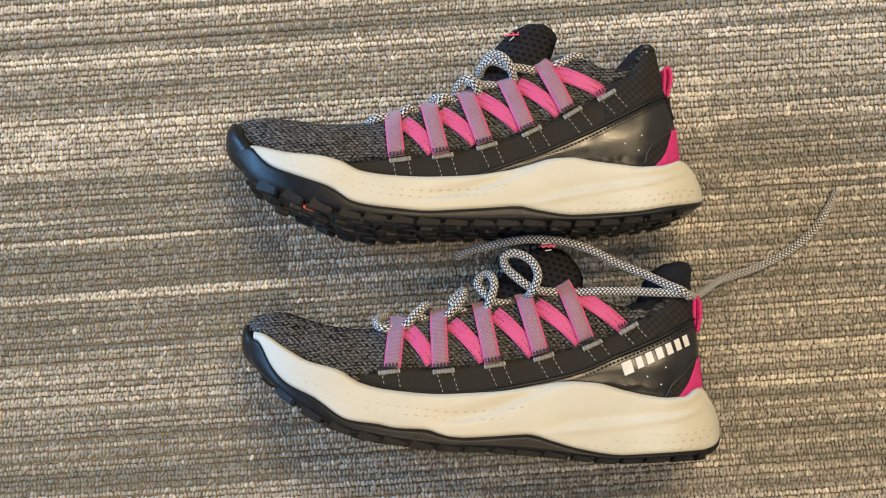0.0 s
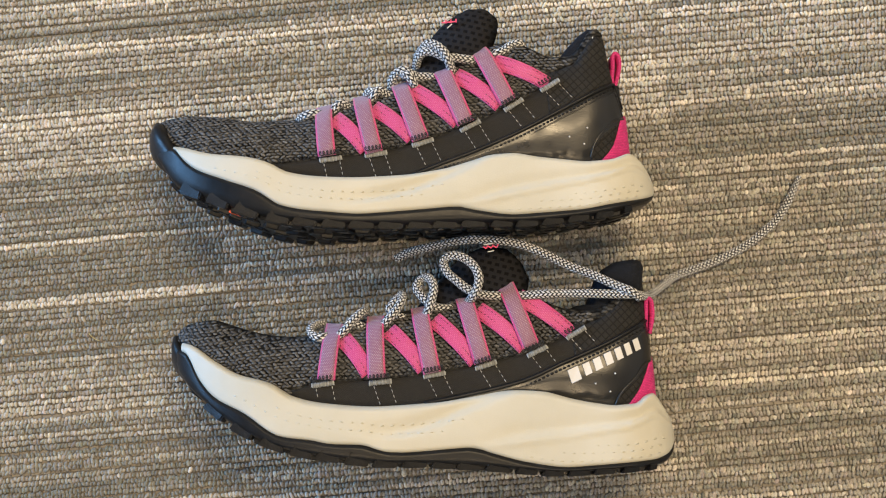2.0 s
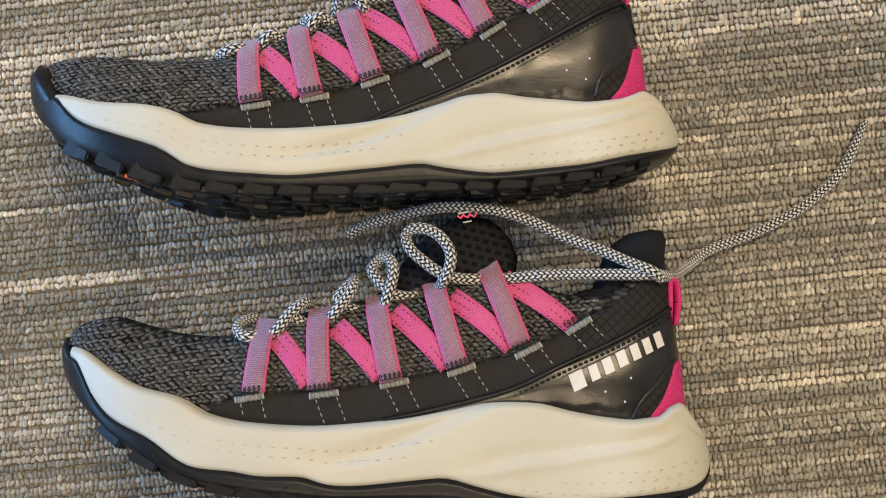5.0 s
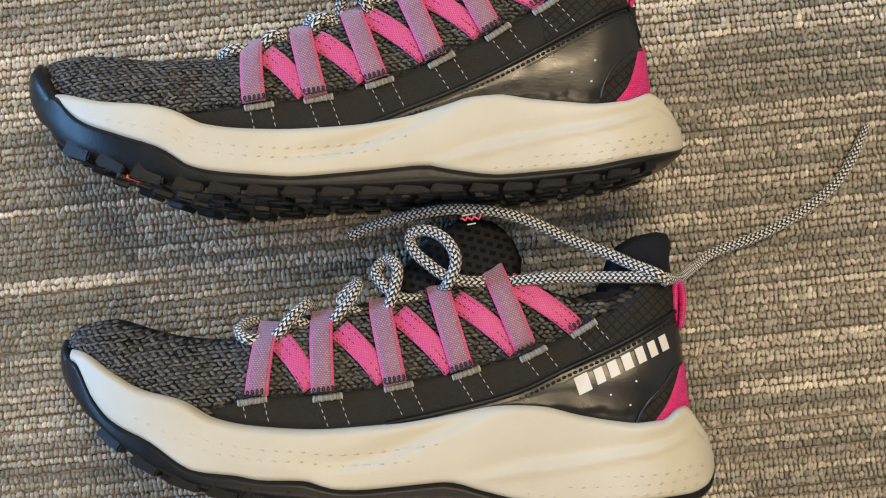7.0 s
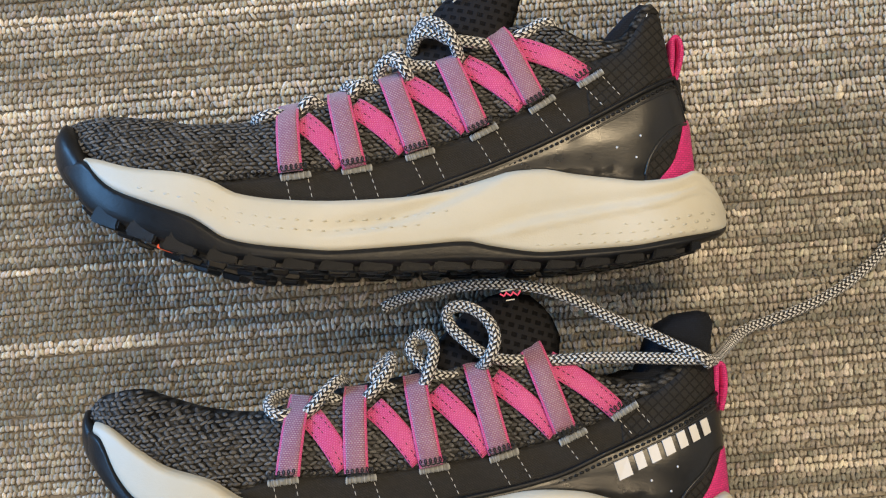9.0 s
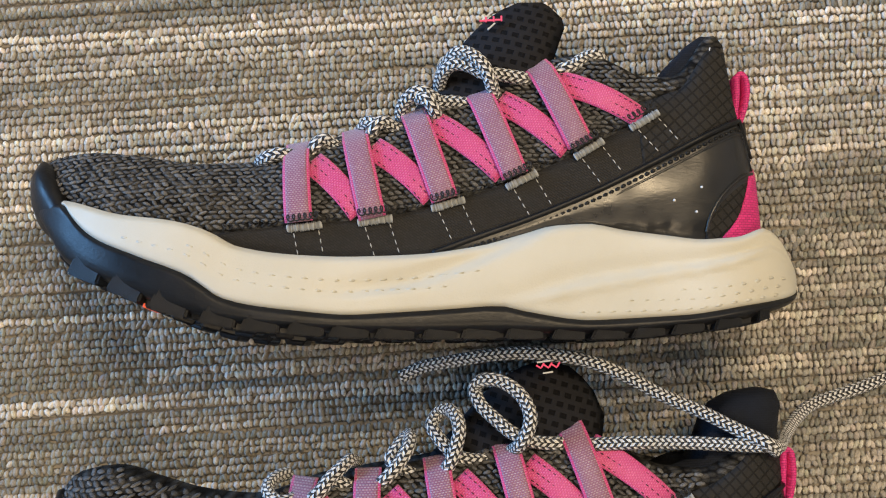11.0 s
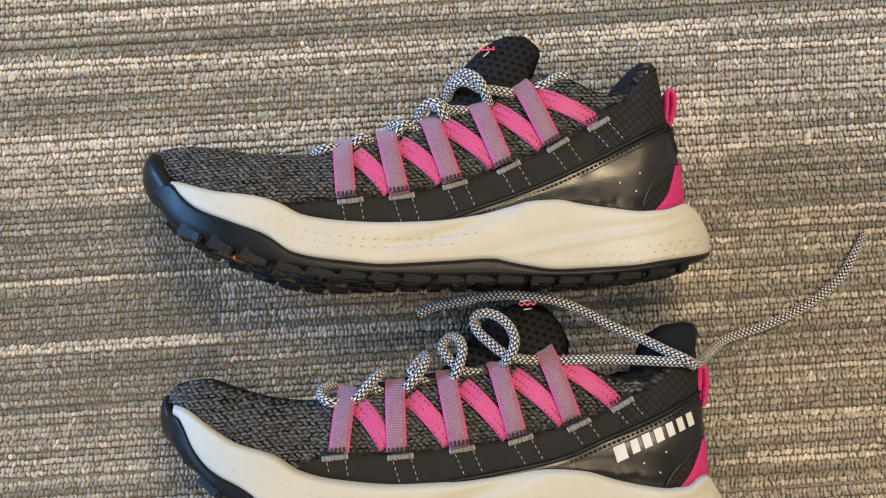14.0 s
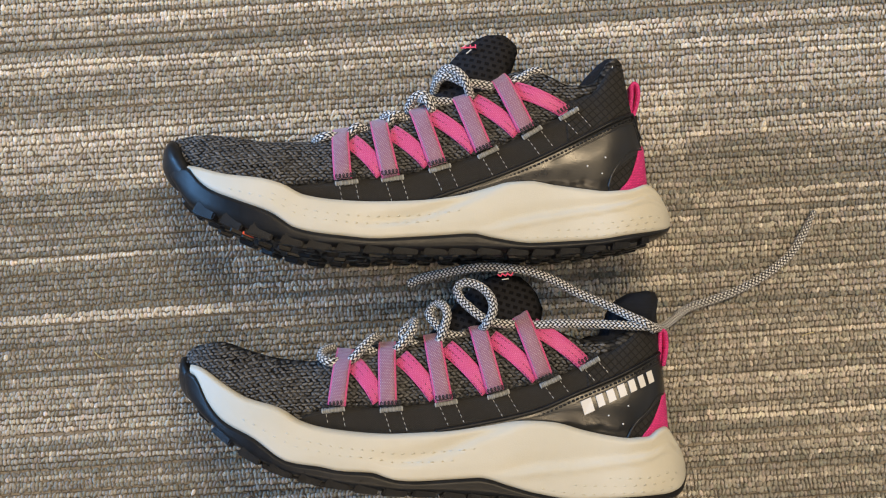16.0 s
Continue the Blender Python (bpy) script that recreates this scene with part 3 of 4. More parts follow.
def lug_mesh():
    bm = block(0.0100, 0.0052, 0.0165)
    for v in bm.verts:
        if v.co.y < 0:
            v.co.x *= 0.74
            v.co.z *= 0.82
    bmesh.ops.bevel(bm, geom=bm.edges[:], offset=0.0006, segments=1, affect="EDGES")
    bmesh.ops.recalc_face_normals(bm, faces=bm.faces)
    data = bpy.data.meshes.new("lug")
    bm.to_mesh(data)
    bm.free()
    data.materials.append(RUBBER)
    return data


LUG = lug_mesh()


def side_lug_mesh():
    """A slanting block on the sole's side wall, narrower and set back at its upper end."""
    bm = block(1, 1, 1)
    for v in bm.verts:
        v.co.x = v.co.x * (0.86 if v.co.y > 0 else 1.0) + 0.10 * v.co.y
        if v.co.z > 0:
            v.co.z -= (0.20 if v.co.x > 0 else 0.0) + (0.10 if v.co.y < 0 else 0.0)
    bmesh.ops.bevel(bm, geom=bm.edges[:], offset=0.07, segments=2, affect="EDGES")
    bmesh.ops.recalc_face_normals(bm, faces=bm.faces)
    data = bpy.data.meshes.new("side_lug")
    bm.to_mesh(data)
    bm.free()
    data.materials.append(RUBBER)
    return data


SIDE_LUG = side_lug_mesh()


def outsole(shoe, sh, cap, cap_low, cap_wide):
    """Rubber outsole with a toe bumper and rows of lugs."""
    low = lambda x: sh.sole(x) + 0.0018  # noqa: E731
    high = lambda x: sh.white_bottom(x) + 0.001  # noqa: E731
    sole = sole_block("outsole", shoe, sh, sh.toe + 0.004, sh.back + 0.0075, low, high, 0.0008, RUBBER, "black lugged rubber outsole", belly=0.01, relief=lambda x, share: -0.0016 * max(1 - share / 0.5, 0) ** 2)
    cap_top, cap_bottom = smooth_line(cap), smooth_line(cap_low)
    rings = []
    first, last = cap[0][0], cap[-1][0]
    for x in stations(first, last, 26):
        y0, y1 = cap_bottom(x), max(cap_top(x), cap_bottom(x) + 0.001)
        run = (x - first) / (last - first)
        w = sh.upper_half(x) * sh.round_off(x, 0.055, toe=first - 0.0004) + cap_wide * (1 - run ** 2)
        w += (sh.sole_width(x) + 0.0012 - w) * step(run, 0.15, 0.7) - 0.003 * step(run, 0.72, 1.0)
        half = [(y0, w * 0.7), (y0 + (y1 - y0) * 0.2, w * 0.92), (y0 + (y1 - y0) * 0.5, w), (y0 + (y1 - y0) * 0.8, w * 0.97), (y1, w * (0.62 + 0.3 * step(run, 0.2, 0.6)))]
        rings.append([(x, y, ZC + z) for y, z in half] + [(x, y, ZC - z) for y, z in half[::-1]])
    lofted("toe_bumper", rings, RUBBER, sole, "black rubber toe bumper")
    rng = random.Random(5)
    x, row = sh.toe + 0.013, 0
    while x < sh.back - 0.006:
        slope = math.atan2(sh.sole(x + 0.004) - sh.sole(x - 0.004), 0.008)
        w = sh.sole_width(x)
        count = 5 if row % 2 else 4
        for k in range(count):
            z = (w - 0.0085) * (2 * k / (count - 1) - 1)
            ob = new("lug", LUG)
            ob.parent = sole
            ob.matrix_basis = Matrix.Translation((x + (0.0028 if k % 2 else 0), sh.sole(x) + 0.0026 + lean(x) * (z - w), ZC + z)) @ Matrix.Rotation(slope, 4, "Z") @ Matrix.Rotation(rng.uniform(-0.35, 0.35), 4, "Y") @ Matrix.Diagonal((rng.uniform(0.85, 1.1), 1.15, 0.82, 1))
        x += 0.0124
        row += 1
    x = sh.toe + 0.027
    while x < sh.back - 0.004:
        wall = sh.white_bottom(x) - sh.sole(x)
        tall = min(max(wall * 0.72, 0.0036), 0.0105) * rng.uniform(0.92, 1.08)
        slope = math.atan2(sh.sole(x + 0.005) - sh.sole(x - 0.005), 0.01)
        swing = math.atan2(sh.sole_width(x + 0.005) - sh.sole_width(x - 0.005), 0.01)
        long = 0.0128 + rng.uniform(-0.0012, 0.0012) - 0.006 * step(x, 0.09, 0.11)
        ob = new("side_lug", SIDE_LUG)
        ob.parent = sole
        ob.matrix_basis = Matrix.Translation((x, sh.sole(x) + tall * 0.5 - 0.0002, ZC + sh.sole_width(x) + FLARE - 0.0028 - 0.0006 * step(x, -0.05, 0.0))) @ Matrix.Rotation(slope, 4, "Z") @ Matrix.Rotation(-swing, 4, "Y") @ Matrix.Diagonal((long, tall, 0.0076, 1))
        x += long + 0.0016
    return sole


WAVE = smooth_line([(-0.06, 0.22), (-0.0185, 0.36), (0.0125, 0.70), (0.0285, 0.86), (0.0430, 1.0)])
RIDGE = smooth_line([(0.010, 0.02), (0.0207, 0.10), (0.041, 0.31), (0.0614, 0.44), (0.0818, 0.58), (0.108, 0.70), (0.125, 0.74)])


def sculpted(x, share):
    """The swept shelf of the midfoot and the crease that runs up to the heel."""
    fade = step(x, -0.055, -0.02) * (1 - step(x, 0.034, 0.043))
    z = -0.0016 * fade * step(share, WAVE(x) - 0.02, WAVE(x) + 0.10) * (1 - step(share, WAVE(x) + 0.12, WAVE(x) + 0.45))
    crease = step(x, 0.016, 0.04) * (1 - step(x, 0.122, 0.127))
    z += 0.0016 * crease * math.exp(-((share - RIDGE(x)) / 0.035) ** 2)
    z -= 0.0012 * crease * step(share, RIDGE(x), RIDGE(x) + 0.05) * (1 - step(share, RIDGE(x) + 0.05, RIDGE(x) + 0.3))
    return z


def midsole(shoe, sh, tip):
    body = sole_block("midsole", shoe, sh, sh.toe + tip, sh.back + 0.0085, sh.white_bottom, lambda x: sh.feather(x) + 0.0008, 0.0, FOAM, "off-white sculpted foam midsole", count=96, belly=0.055, relief=sculpted)

    def face(x, y):
        share = (y - sh.white_bottom(x)) / max(sh.feather(x) + 0.0008 - sh.white_bottom(x), 0.004)
        return ZC + (sh.sole_width(x) + FLARE) * (1 - 0.055 * max(share - 0.3, 0) / 0.7) + sculpted(x, share)

    bm = bmesh.new()
    for row, (a, b, share) in enumerate(((-0.105, 0.0, 0.42), (-0.085, 0.015, 0.62), (0.045, 0.115, 0.10), (0.06, 0.118, 0.22), (0.08, 0.119, 0.34))):
        x = a + 0.0018 * (row % 2)
        while x < b:
            y = sh.white_bottom(x) + (sh.feather(x) - sh.white_bottom(x)) * share
            y2 = sh.white_bottom(x + 0.001) + (sh.feather(x + 0.001) - sh.white_bottom(x + 0.001)) * share
            m = Matrix.Translation((x, y, face(x, y) - 0.0002)) @ Matrix.Rotation(math.atan2(y2 - y, 0.001), 4, "Z") @ Matrix.Diagonal((0.0040, 0.0012, 0.0006, 1))
            bmesh.ops.create_icosphere(bm, subdivisions=1, radius=0.5, matrix=m)
            x += 0.0052
    tagged(part("moulded_texture", bm, FOAM, body, smooth=True), kind="stuff")
    return body


def tongue(shoe, root, peak, half, bend, label_at, bow, taper):
    """An arched padded tongue that rises out of the throat."""
    a, b = Vector(root), Vector(peak)
    way = (b - a).normalized()
    out = Vector((-way.y, way.x))
    rings = []
    for k in range(15):
        t = k / 14
        w = half * (0.86 + 0.14 * math.sin(math.pi * min(t * 1.2, 1))) * math.sqrt(max(1 - max((t - taper) / (1.005 - taper), 0) ** 2.2, 0.0))
        c = a.lerp(b, t) - out * bend * bow * (1 - w / half) * max(0, (t - 0.5) * 2)
        over, under = [], []
        for j in range(13):
            e = (j / 12) * 2 - 1
            z = ZC + w * math.sin(e * math.pi / 2 * 0.96) * 1.0
            drop = bend * (abs(e) ** 2.0) * (w / half)
            p = c - out * drop
            q = c - out * (drop + 0.0065) - (way * 0.0 if t < 1 else way * 0.001)
            over.append((p.x, p.y, z))
            under.append((q.x, q.y, ZC + (z - ZC) * 0.86))
        rings.append(over + under[::-1])
    piece = lofted("tongue", rings, PERF, shoe, "padded black perforated tongue")
    lx, ly, lz, turn = label_at
    for dx, dy, sx, sy in ((0, 0.0024, 0.0050, 0.0006), (0.0012, -0.0016, 0.0036, 0.0005)):
        m = Matrix.Translation((lx + dx, ly + dy, lz)) @ Matrix.Rotation(radians(turn), 4, "Z") @ Matrix.Diagonal((sx, sy, 0.0009, 1))
        bm = bmesh.new()
        bmesh.ops.create_cube(bm, size=1, matrix=m)
        part("label_bar", bm, WHITE_THREAD, piece, "white woven bar")
    bm = bmesh.new()
    for k in range(6):
        m = Matrix.Translation((lx - 0.002 + k * 0.0014, ly + 0.0006 + 0.0004 * (k % 2), lz + 0.0003)) @ Matrix.Rotation(radians(turn + (50 if k % 2 else -40)), 4, "Z") @ Matrix.Diagonal((0.0020, 0.0006, 0.0007, 1))
        bmesh.ops.create_cube(bm, size=1, matrix=m)
    part("label_stitching", bm, PINK_THREAD, piece, "pink stitched zigzag on the tongue label")
    return piece


def heel_pad(shoe, outline, thick, mat, name, label):
    """A padded piece of even thickness with rounded rims, by its side outline."""
    run = [Vector(p) for p in outline]
    c = sum((Vector(p) for p in run), Vector((0, 0))) / len(run)
    rings = []
    for z, f in ((-1.0, 0.55), (-0.96, 0.8), (-0.7, 0.95), (-0.3, 1.0), (0.3, 1.0), (0.7, 0.95), (0.96, 0.8), (1.0, 0.55)):
        rings.append([(*(c + (p - c) * f), ZC + thick * z) for p in run])
    return lofted(name, rings, mat, shoe, label)


def pull_tab(shoe, points, half):
    """A pink webbing loop on the back of the heel."""
    run = spline([(x, y, 0) for x, y in points], 6)
    rings = []
    for k, p in enumerate(run):
        d = (run[min(k + 1, len(run) - 1)] - run[max(k - 1, 0)]).normalized()
        nrm = Vector((-d.y, d.x, 0)) * 0.0009
        o, i = p + nrm, p - nrm
        rings.append([(o.x, o.y, ZC - half), (o.x, o.y, ZC), (o.x, o.y, ZC + half), (i.x, i.y, ZC + half), (i.x, i.y, ZC), (i.x, i.y, ZC - half)])
    return lofted("pull_tab", rings, PINK_TAPE, shoe, "hot pink webbing heel pull tab")


def moulded(x, share):
    """The swell of the heel counter over a creased edge that tucks in above the sole."""
    edge = 0.20 + 0.03 * math.sin(x * 420) + 0.02 * math.sin(x * 1130)
    z = 0.0008 * step(share, edge - 0.06, edge + 0.06) * (1 - step(share, 0.55, 1.0))
    z += 0.00007 * math.sin(x * 900 + 5 * share) * math.exp(-((share - 0.2) / 0.12) ** 2)
    return z * step(x, 0.0, 0.03)


def dress(shoe, sh, tacks, tops, bottoms, pinks_a, pinks_b, seam, corner, dots):
    """Everything sewn on the near face: overlays, straps, tacks, heel counter."""
    seam_line = smooth_line(seam)
    tack_line = smooth_line([(corner[0], corner[1])] + [(x, y + 0.001) for x, y in tacks] + [(0.125, tacks[-1][1] + 0.02)])
    patch("side_overlay", shoe, sh, corner[0], 0.098, lambda x: sh.feather(x) - 0.002, lambda x: max(tack_line(x), seam_line(x)), 0.0007, OVERLAY, "smooth black woven side overlay")
    collar_edge = lambda x: min(sh.top(x) - 0.0045 - max(0, 0.088 - x) * 0.35, tack_line(x) + (x - tacks[-1][0] + 0.004) * 3.0)  # noqa: E731
    patch("heel_fabric", shoe, sh, tacks[-1][0] - 0.002, sh.heel - 0.003, lambda x: min(seam_line(x), sh.top(x) - 0.004) - 0.001, lambda x: max(collar_edge(x), seam_line(x) - 0.001), 0.0011, RIPSTOP, "black ripstop heel fabric")
    knit_yarn(shoe, sh, lambda x, y: (x < corner[0] or y > tack_line(x) + 0.0012) and (x < tacks[-1][0] - 0.003 or y > collar_edge(x) + 0.001))
    counter = patch("heel_counter", shoe, sh, seam[0][0], sh.heel - 0.0012, lambda x: sh.feather(x) - 0.002, lambda x: min(seam_line(x), sh.top(x) - 0.001), 0.0018, GLOSS, "glossy black synthetic heel counter", nx=72, ny=26, relief=moulded)
    first, last = seam[0][0] + 0.001, sh.heel - 0.003
    line = lambda x, drop: min(seam_line(x), sh.top(x) - 0.001) - drop  # noqa: E731
    pts = [Vector((x, line(x, 0), sh.skin(x, line(x, 0)) + 0.0018)) for x in stations(first, last, 90, 0)]
    tube("welt", pts, 0.0011, RUBBER, counter, 8, "raised black welt")
    runs = [((x0, line(x0, 0.0028)), (x1, line(x1, 0.0028))) for x0, x1 in zip(stations(first + 0.012, last, 48, 0)[:-1], stations(first + 0.012, last, 48, 0)[1:])]
    stitches("welt_beading", counter, sh, runs, 0.0021, 0.0006, 0.00072, RUBBER, 0.0020, "beaded black edge of the welt")
    pts = [Vector((x, line(x, 0.0046), sh.skin(x, line(x, 0.0046)) + 0.0016)) for x in stations(first + 0.022, last, 90, 0)]
    tube("welt_ridge", pts, 0.0007, GLOSS, counter, 6)
    hem = []
    for x0, x1 in zip(stations(corner[0] + 0.006, tacks[-1][0] + 0.006, 70, 0)[:-1], stations(corner[0] + 0.006, tacks[-1][0] + 0.006, 70, 0)[1:]):
        hem += [((x0, tack_line(x0) + 0.0006), (x1, tack_line(x1) + 0.0022)), ((x0, tack_line(x0) + 0.0030), (x1, tack_line(x1) + 0.0014))]
    stitches("hem_stitching", shoe, sh, hem, 0.0019, 0.0006, 0.00030, BLACK_THREAD, 0.0012, "black zigzag hem stitching")
    for x, y in dots:
        bm = bmesh.new()
        bmesh.ops.create_icosphere(bm, subdivisions=2, radius=0.0005, matrix=Matrix.Translation((x, y, sh.skin(x, y) + 0.0026)))
        part("reflective_dot", bm, WHITE_PRINT, counter, "small white dot", smooth=True)
    for k, (x, y) in enumerate(tacks):
        slope = math.atan2(tack_line(x + 0.004) - tack_line(x - 0.004), 0.008)
        slope = slope * 0.9 + (0.12 if k > 2 else 0.03)
        bar_tack(shoe, sh, (x, y), slope)
        lean = Vector((0.12 + 0.13 * k, -1)).normalized()
        u = Vector((math.cos(slope), math.sin(slope)))
        runs = []
        for e in (-0.0040, 0.0045):
            p = Vector((x, y)) + u * e + lean * 0.0016
            q = p
            while q.y > max(sh.feather(q.x), seam_line(q.x) if q.x > seam[0][0] else -1) + 0.0012:
                q = q + lean * 0.0005
            runs.append((p, q))
        stitches("dashed_stitching", shoe, sh, runs, 0.0019, 0.0010, 0.00017, WHITE_THREAD, 0.0012, "dashed white stitching")
    for a, b in zip(pinks_a, pinks_b):
        strap = ribbon("diagonal_strap", shoe, sh, a, b, 0.0094, 0.0080, 0.0016, PINK, "hot pink woven diagonal strap", bow=0.0012, bulge=0.0012)
        a2, b2 = Vector(a), Vector(b)
        side = Vector((-(b2 - a2).y, (b2 - a2).x)).normalized()
        bow = lambda t: side * 0.0012 * 4 * t * (1 - t)  # noqa: E731
        runs = []
        for e in (-0.0034, -0.0003, 0.0030):
            for k in range(5):
                t0, t1 = k / 5, (k + 1) / 5
                runs.append((a2.lerp(b2, t0) + side * e + bow(t0), a2.lerp(b2, t1) + side * e + bow(t1)))
        stitches("strap_stitching", strap, sh, runs, 0.0014, 0.0008, 0.00018, BLACK_THREAD, 0.0026)
    for a, b in zip(tops, bottoms):
        a = Vector(a) + (Vector(a) - Vector(b)).normalized() * 0.0016
        strap = ribbon("lace_strap", shoe, sh, a, b, 0.0095, 0.0095, 0.0032, PINK, "pink-edged mauve woven lace strap", overhang=0.006)
        ribbon("strap_face", strap, sh, a, b, 0.0076, 0.0076, 0.0036, MAUVE, "mauve woven strap face", overhang=0.006)


def knit_yarn(shoe, sh, free):
    """Plump slanting yarn loops in staggered rows over the open knit of the near face."""
    rng = np.random.default_rng(11)
    ring = 6
    shape = [(1.0, 0, 0.0)] + [(a, math.cos(2 * math.pi * k / ring) * r, math.sin(2 * math.pi * k / ring) * r) for a, r in ((0.62, 0.72), (0.0, 1.0), (-0.62, 0.72)) for k in range(ring)] + [(-1.0, 0, 0.0)]
    faces = [(0, 1 + k, 1 + (k + 1) % ring) for k in range(ring)]
    for g in (0, 1):
        faces += [(1 + g * ring + k, 1 + (g + 1) * ring + k, 1 + (g + 1) * ring + (k + 1) % ring, 1 + g * ring + (k + 1) % ring) for k in range(ring)]
    faces += [(19, 13 + (k + 1) % ring, 13 + k) for k in range(ring)]
    verts, all_faces = [], []
    row, y = 0, -0.03
    while y < 0.056:
        x = sh.toe + 0.001 + (0.00148 if row % 2 else 0)
        while x < 0.085:
            px, py = x + rng.normal(0, 0.0002), y + rng.normal(0, 0.00012) + 0.0011 * math.sin(x * 60)
            if free(px, py) and sh.feather(px) + 0.0008 < py < sh.top(px) - 0.0008 and sh.width(px) > 0.004:
                z = sh.skin(px, py) + 0.00025
                gy = (sh.skin(px, py + 0.0006) - sh.skin(px, py - 0.0006)) / 0.0012
                gx = (sh.skin(px + 0.0006, py) - sh.skin(px - 0.0006, py)) / 0.0012
                turn = radians(-30 if row % 2 else 8) + rng.normal(0, 0.2)
                c, w = math.cos(turn), math.sin(turn)
                long, wide = 0.00160 * rng.uniform(0.75, 1.2), 0.00072 * rng.uniform(0.8, 1.2)
                base = len(verts)
                for a, b, h in shape:
                    dx, dy = a * long * c - b * wide * w, a * long * w + b * wide * c
                    verts.append((px + dx, py + dy, z + max(min(gx, 3), -3) * dx + max(min(gy, 3), -3) * dy + h * 0.0008))
                all_faces += [tuple(base + q for q in f) for f in faces]
            x += 0.00295
        y += 0.00172
        row += 1
    ob = mesh_object("knit_yarn", verts, all_faces, YARN, shoe, label="grey melange knit yarn")
    return tagged(ob, kind="stuff")


def heel_trim(shoe, sh, corner_line, pink_line):
    """The small ripstop patch and the pink band low on the back of the heel."""
    edge = smooth_line(corner_line)
    pink = smooth_line(pink_line)
    patch("heel_patch", shoe, sh, corner_line[0][0], sh.heel - 0.0016, lambda x: sh.feather(x) - 0.002, edge, 0.0027, RIPSTOP, "black ripstop patch at the heel base", nx=16)
    rim = [Vector((x, edge(x), sh.skin(x, edge(x)) + 0.0026)) for x in stations(corner_line[0][0] + 0.0004, sh.heel - 0.003, 30)]
    tube("patch_edging", rim, 0.0007, GLOSS, shoe, 6, "narrow glossy black edging")
    patch("heel_band", shoe, sh, pink_line[0][0], sh.heel - 0.0004, lambda x: sh.feather(x) - 0.002, pink, 0.0036, PINK_TAPE, "hot pink heel band", nx=16)


def lace(shoe, runs, radius=0.00245):
    for label, points in runs:
        tube("shoelace", spline([(x, y, z) for x, y, z in points], 9), radius, BRAID, shoe, 12, label, taper=0.5 if points[-1][2] < 0.005 else 0.0)


LACE_LABEL = "black and white braided round shoelace"


def upper_shoe():
    shoe = new("running_shoe")
    shoe.matrix_world = pose(0.0010, 0.0903, 0.0005) @ Matrix.Diagonal((1.022, 1.01, 1.0, 1))
    tagged(shoe, "grey knit trail shoe with pink straps, lying on carpet, laced", "shoe", "pair of shoes")
    sh = Shape(
        top=[(-0.1476, 0.010), (-0.1467, 0.0165), (-0.141, 0.0228), (-0.1267, 0.0244), (-0.1093, 0.0220), (-0.0875, 0.0176), (-0.0645, 0.0168), (-0.0493, 0.0202), (-0.0285, 0.0231), (-0.0071, 0.0285), (0.0159, 0.0353), (0.0375, 0.0436), (0.0528, 0.046), (0.064, 0.0422), (0.0759, 0.0355), (0.0870, 0.0350), (0.0940, 0.0425), (0.0985, 0.0485), (0.1025, 0.0502), (0.1056, 0.0480), (0.1066, 0.0400), (0.1077, 0.030), (0.1094, 0.020), (0.1122, 0.008), (0.1145, -0.0003), (0.1158, -0.0109)],
        feather=[(-0.1476, 0.006), (-0.1301, 0.003), (-0.1086, -0.0044), (-0.0885, -0.0086), (-0.0786, -0.0123), (-0.0688, -0.0183), (-0.0488, -0.0226), (-0.0286, -0.0244), (-0.0084, -0.0248), (0.012, -0.0232), (0.0284, -0.0197), (0.0387, -0.0176), (0.0489, -0.0176), (0.0629, -0.0207), (0.0770, -0.0234), (0.0911, -0.0256), (0.1013, -0.0254), (0.1070, -0.0240), (0.1118, -0.0226), (0.1146, -0.0236), (0.1185, -0.0266), (0.1220, -0.0312), (0.1255, -0.0365), (0.1273, -0.0402)],
        white_bottom=[(-0.1476, 0.003), (-0.1295, 0.0015), (-0.1261, -0.0035), (-0.1184, -0.0111), (-0.1026, -0.0191), (-0.0849, -0.0272), (-0.0733, -0.0359), (-0.0495, -0.0414), (-0.0296, -0.044), (-0.0035, -0.0441), (0.0166, -0.0439), (0.0265, -0.0465), (0.0504, -0.051), (0.0806, -0.0512), (0.1009, -0.0494), (0.1170, -0.0476), (0.1235, -0.0460), (0.1262, -0.0440), (0.1273, -0.0408)],
        sole=[(-0.1476, 0.004), (-0.1397, -0.006), (-0.1297, -0.0199), (-0.1116, -0.0292), (-0.0915, -0.0387), (-0.0713, -0.045), (-0.0408, -0.0499), (-0.0101, -0.0528), (0.0206, -0.0546), (0.0616, -0.0571), (0.0927, -0.0559), (0.117, -0.0518), (0.1240, -0.0490), (0.1273, -0.0430)],
        toe=-0.1462, back=0.1188, heel=0.1158)
    upper(shoe, sh)
    midsole(shoe, sh, 0.016)
    outsole(shoe, sh, [(-0.1478, 0.012), (-0.1450, 0.0185), (-0.1410, 0.0205), (-0.1370, 0.0165), (-0.1310, 0.006), (-0.1261, -0.0028), (-0.1184, -0.0104), (-0.106, -0.0168)], [(-0.1478, 0.004), (-0.1430, -0.0035), (-0.1340, -0.0118), (-0.1290, -0.0165), (-0.1190, -0.0225), (-0.106, -0.0285)], 0.0035)
    bm = block(0.006, 0.0016, 0.004, 0.0004)
    bmesh.ops.transform(bm, verts=bm.verts, matrix=Matrix.Translation((-0.0985, -0.0365, ZC + 0.0360)) @ Matrix.Rotation(-0.45, 4, "Z"))
    part("tread_mark", bm, ORANGE, shoe, "small orange mark in the tread")
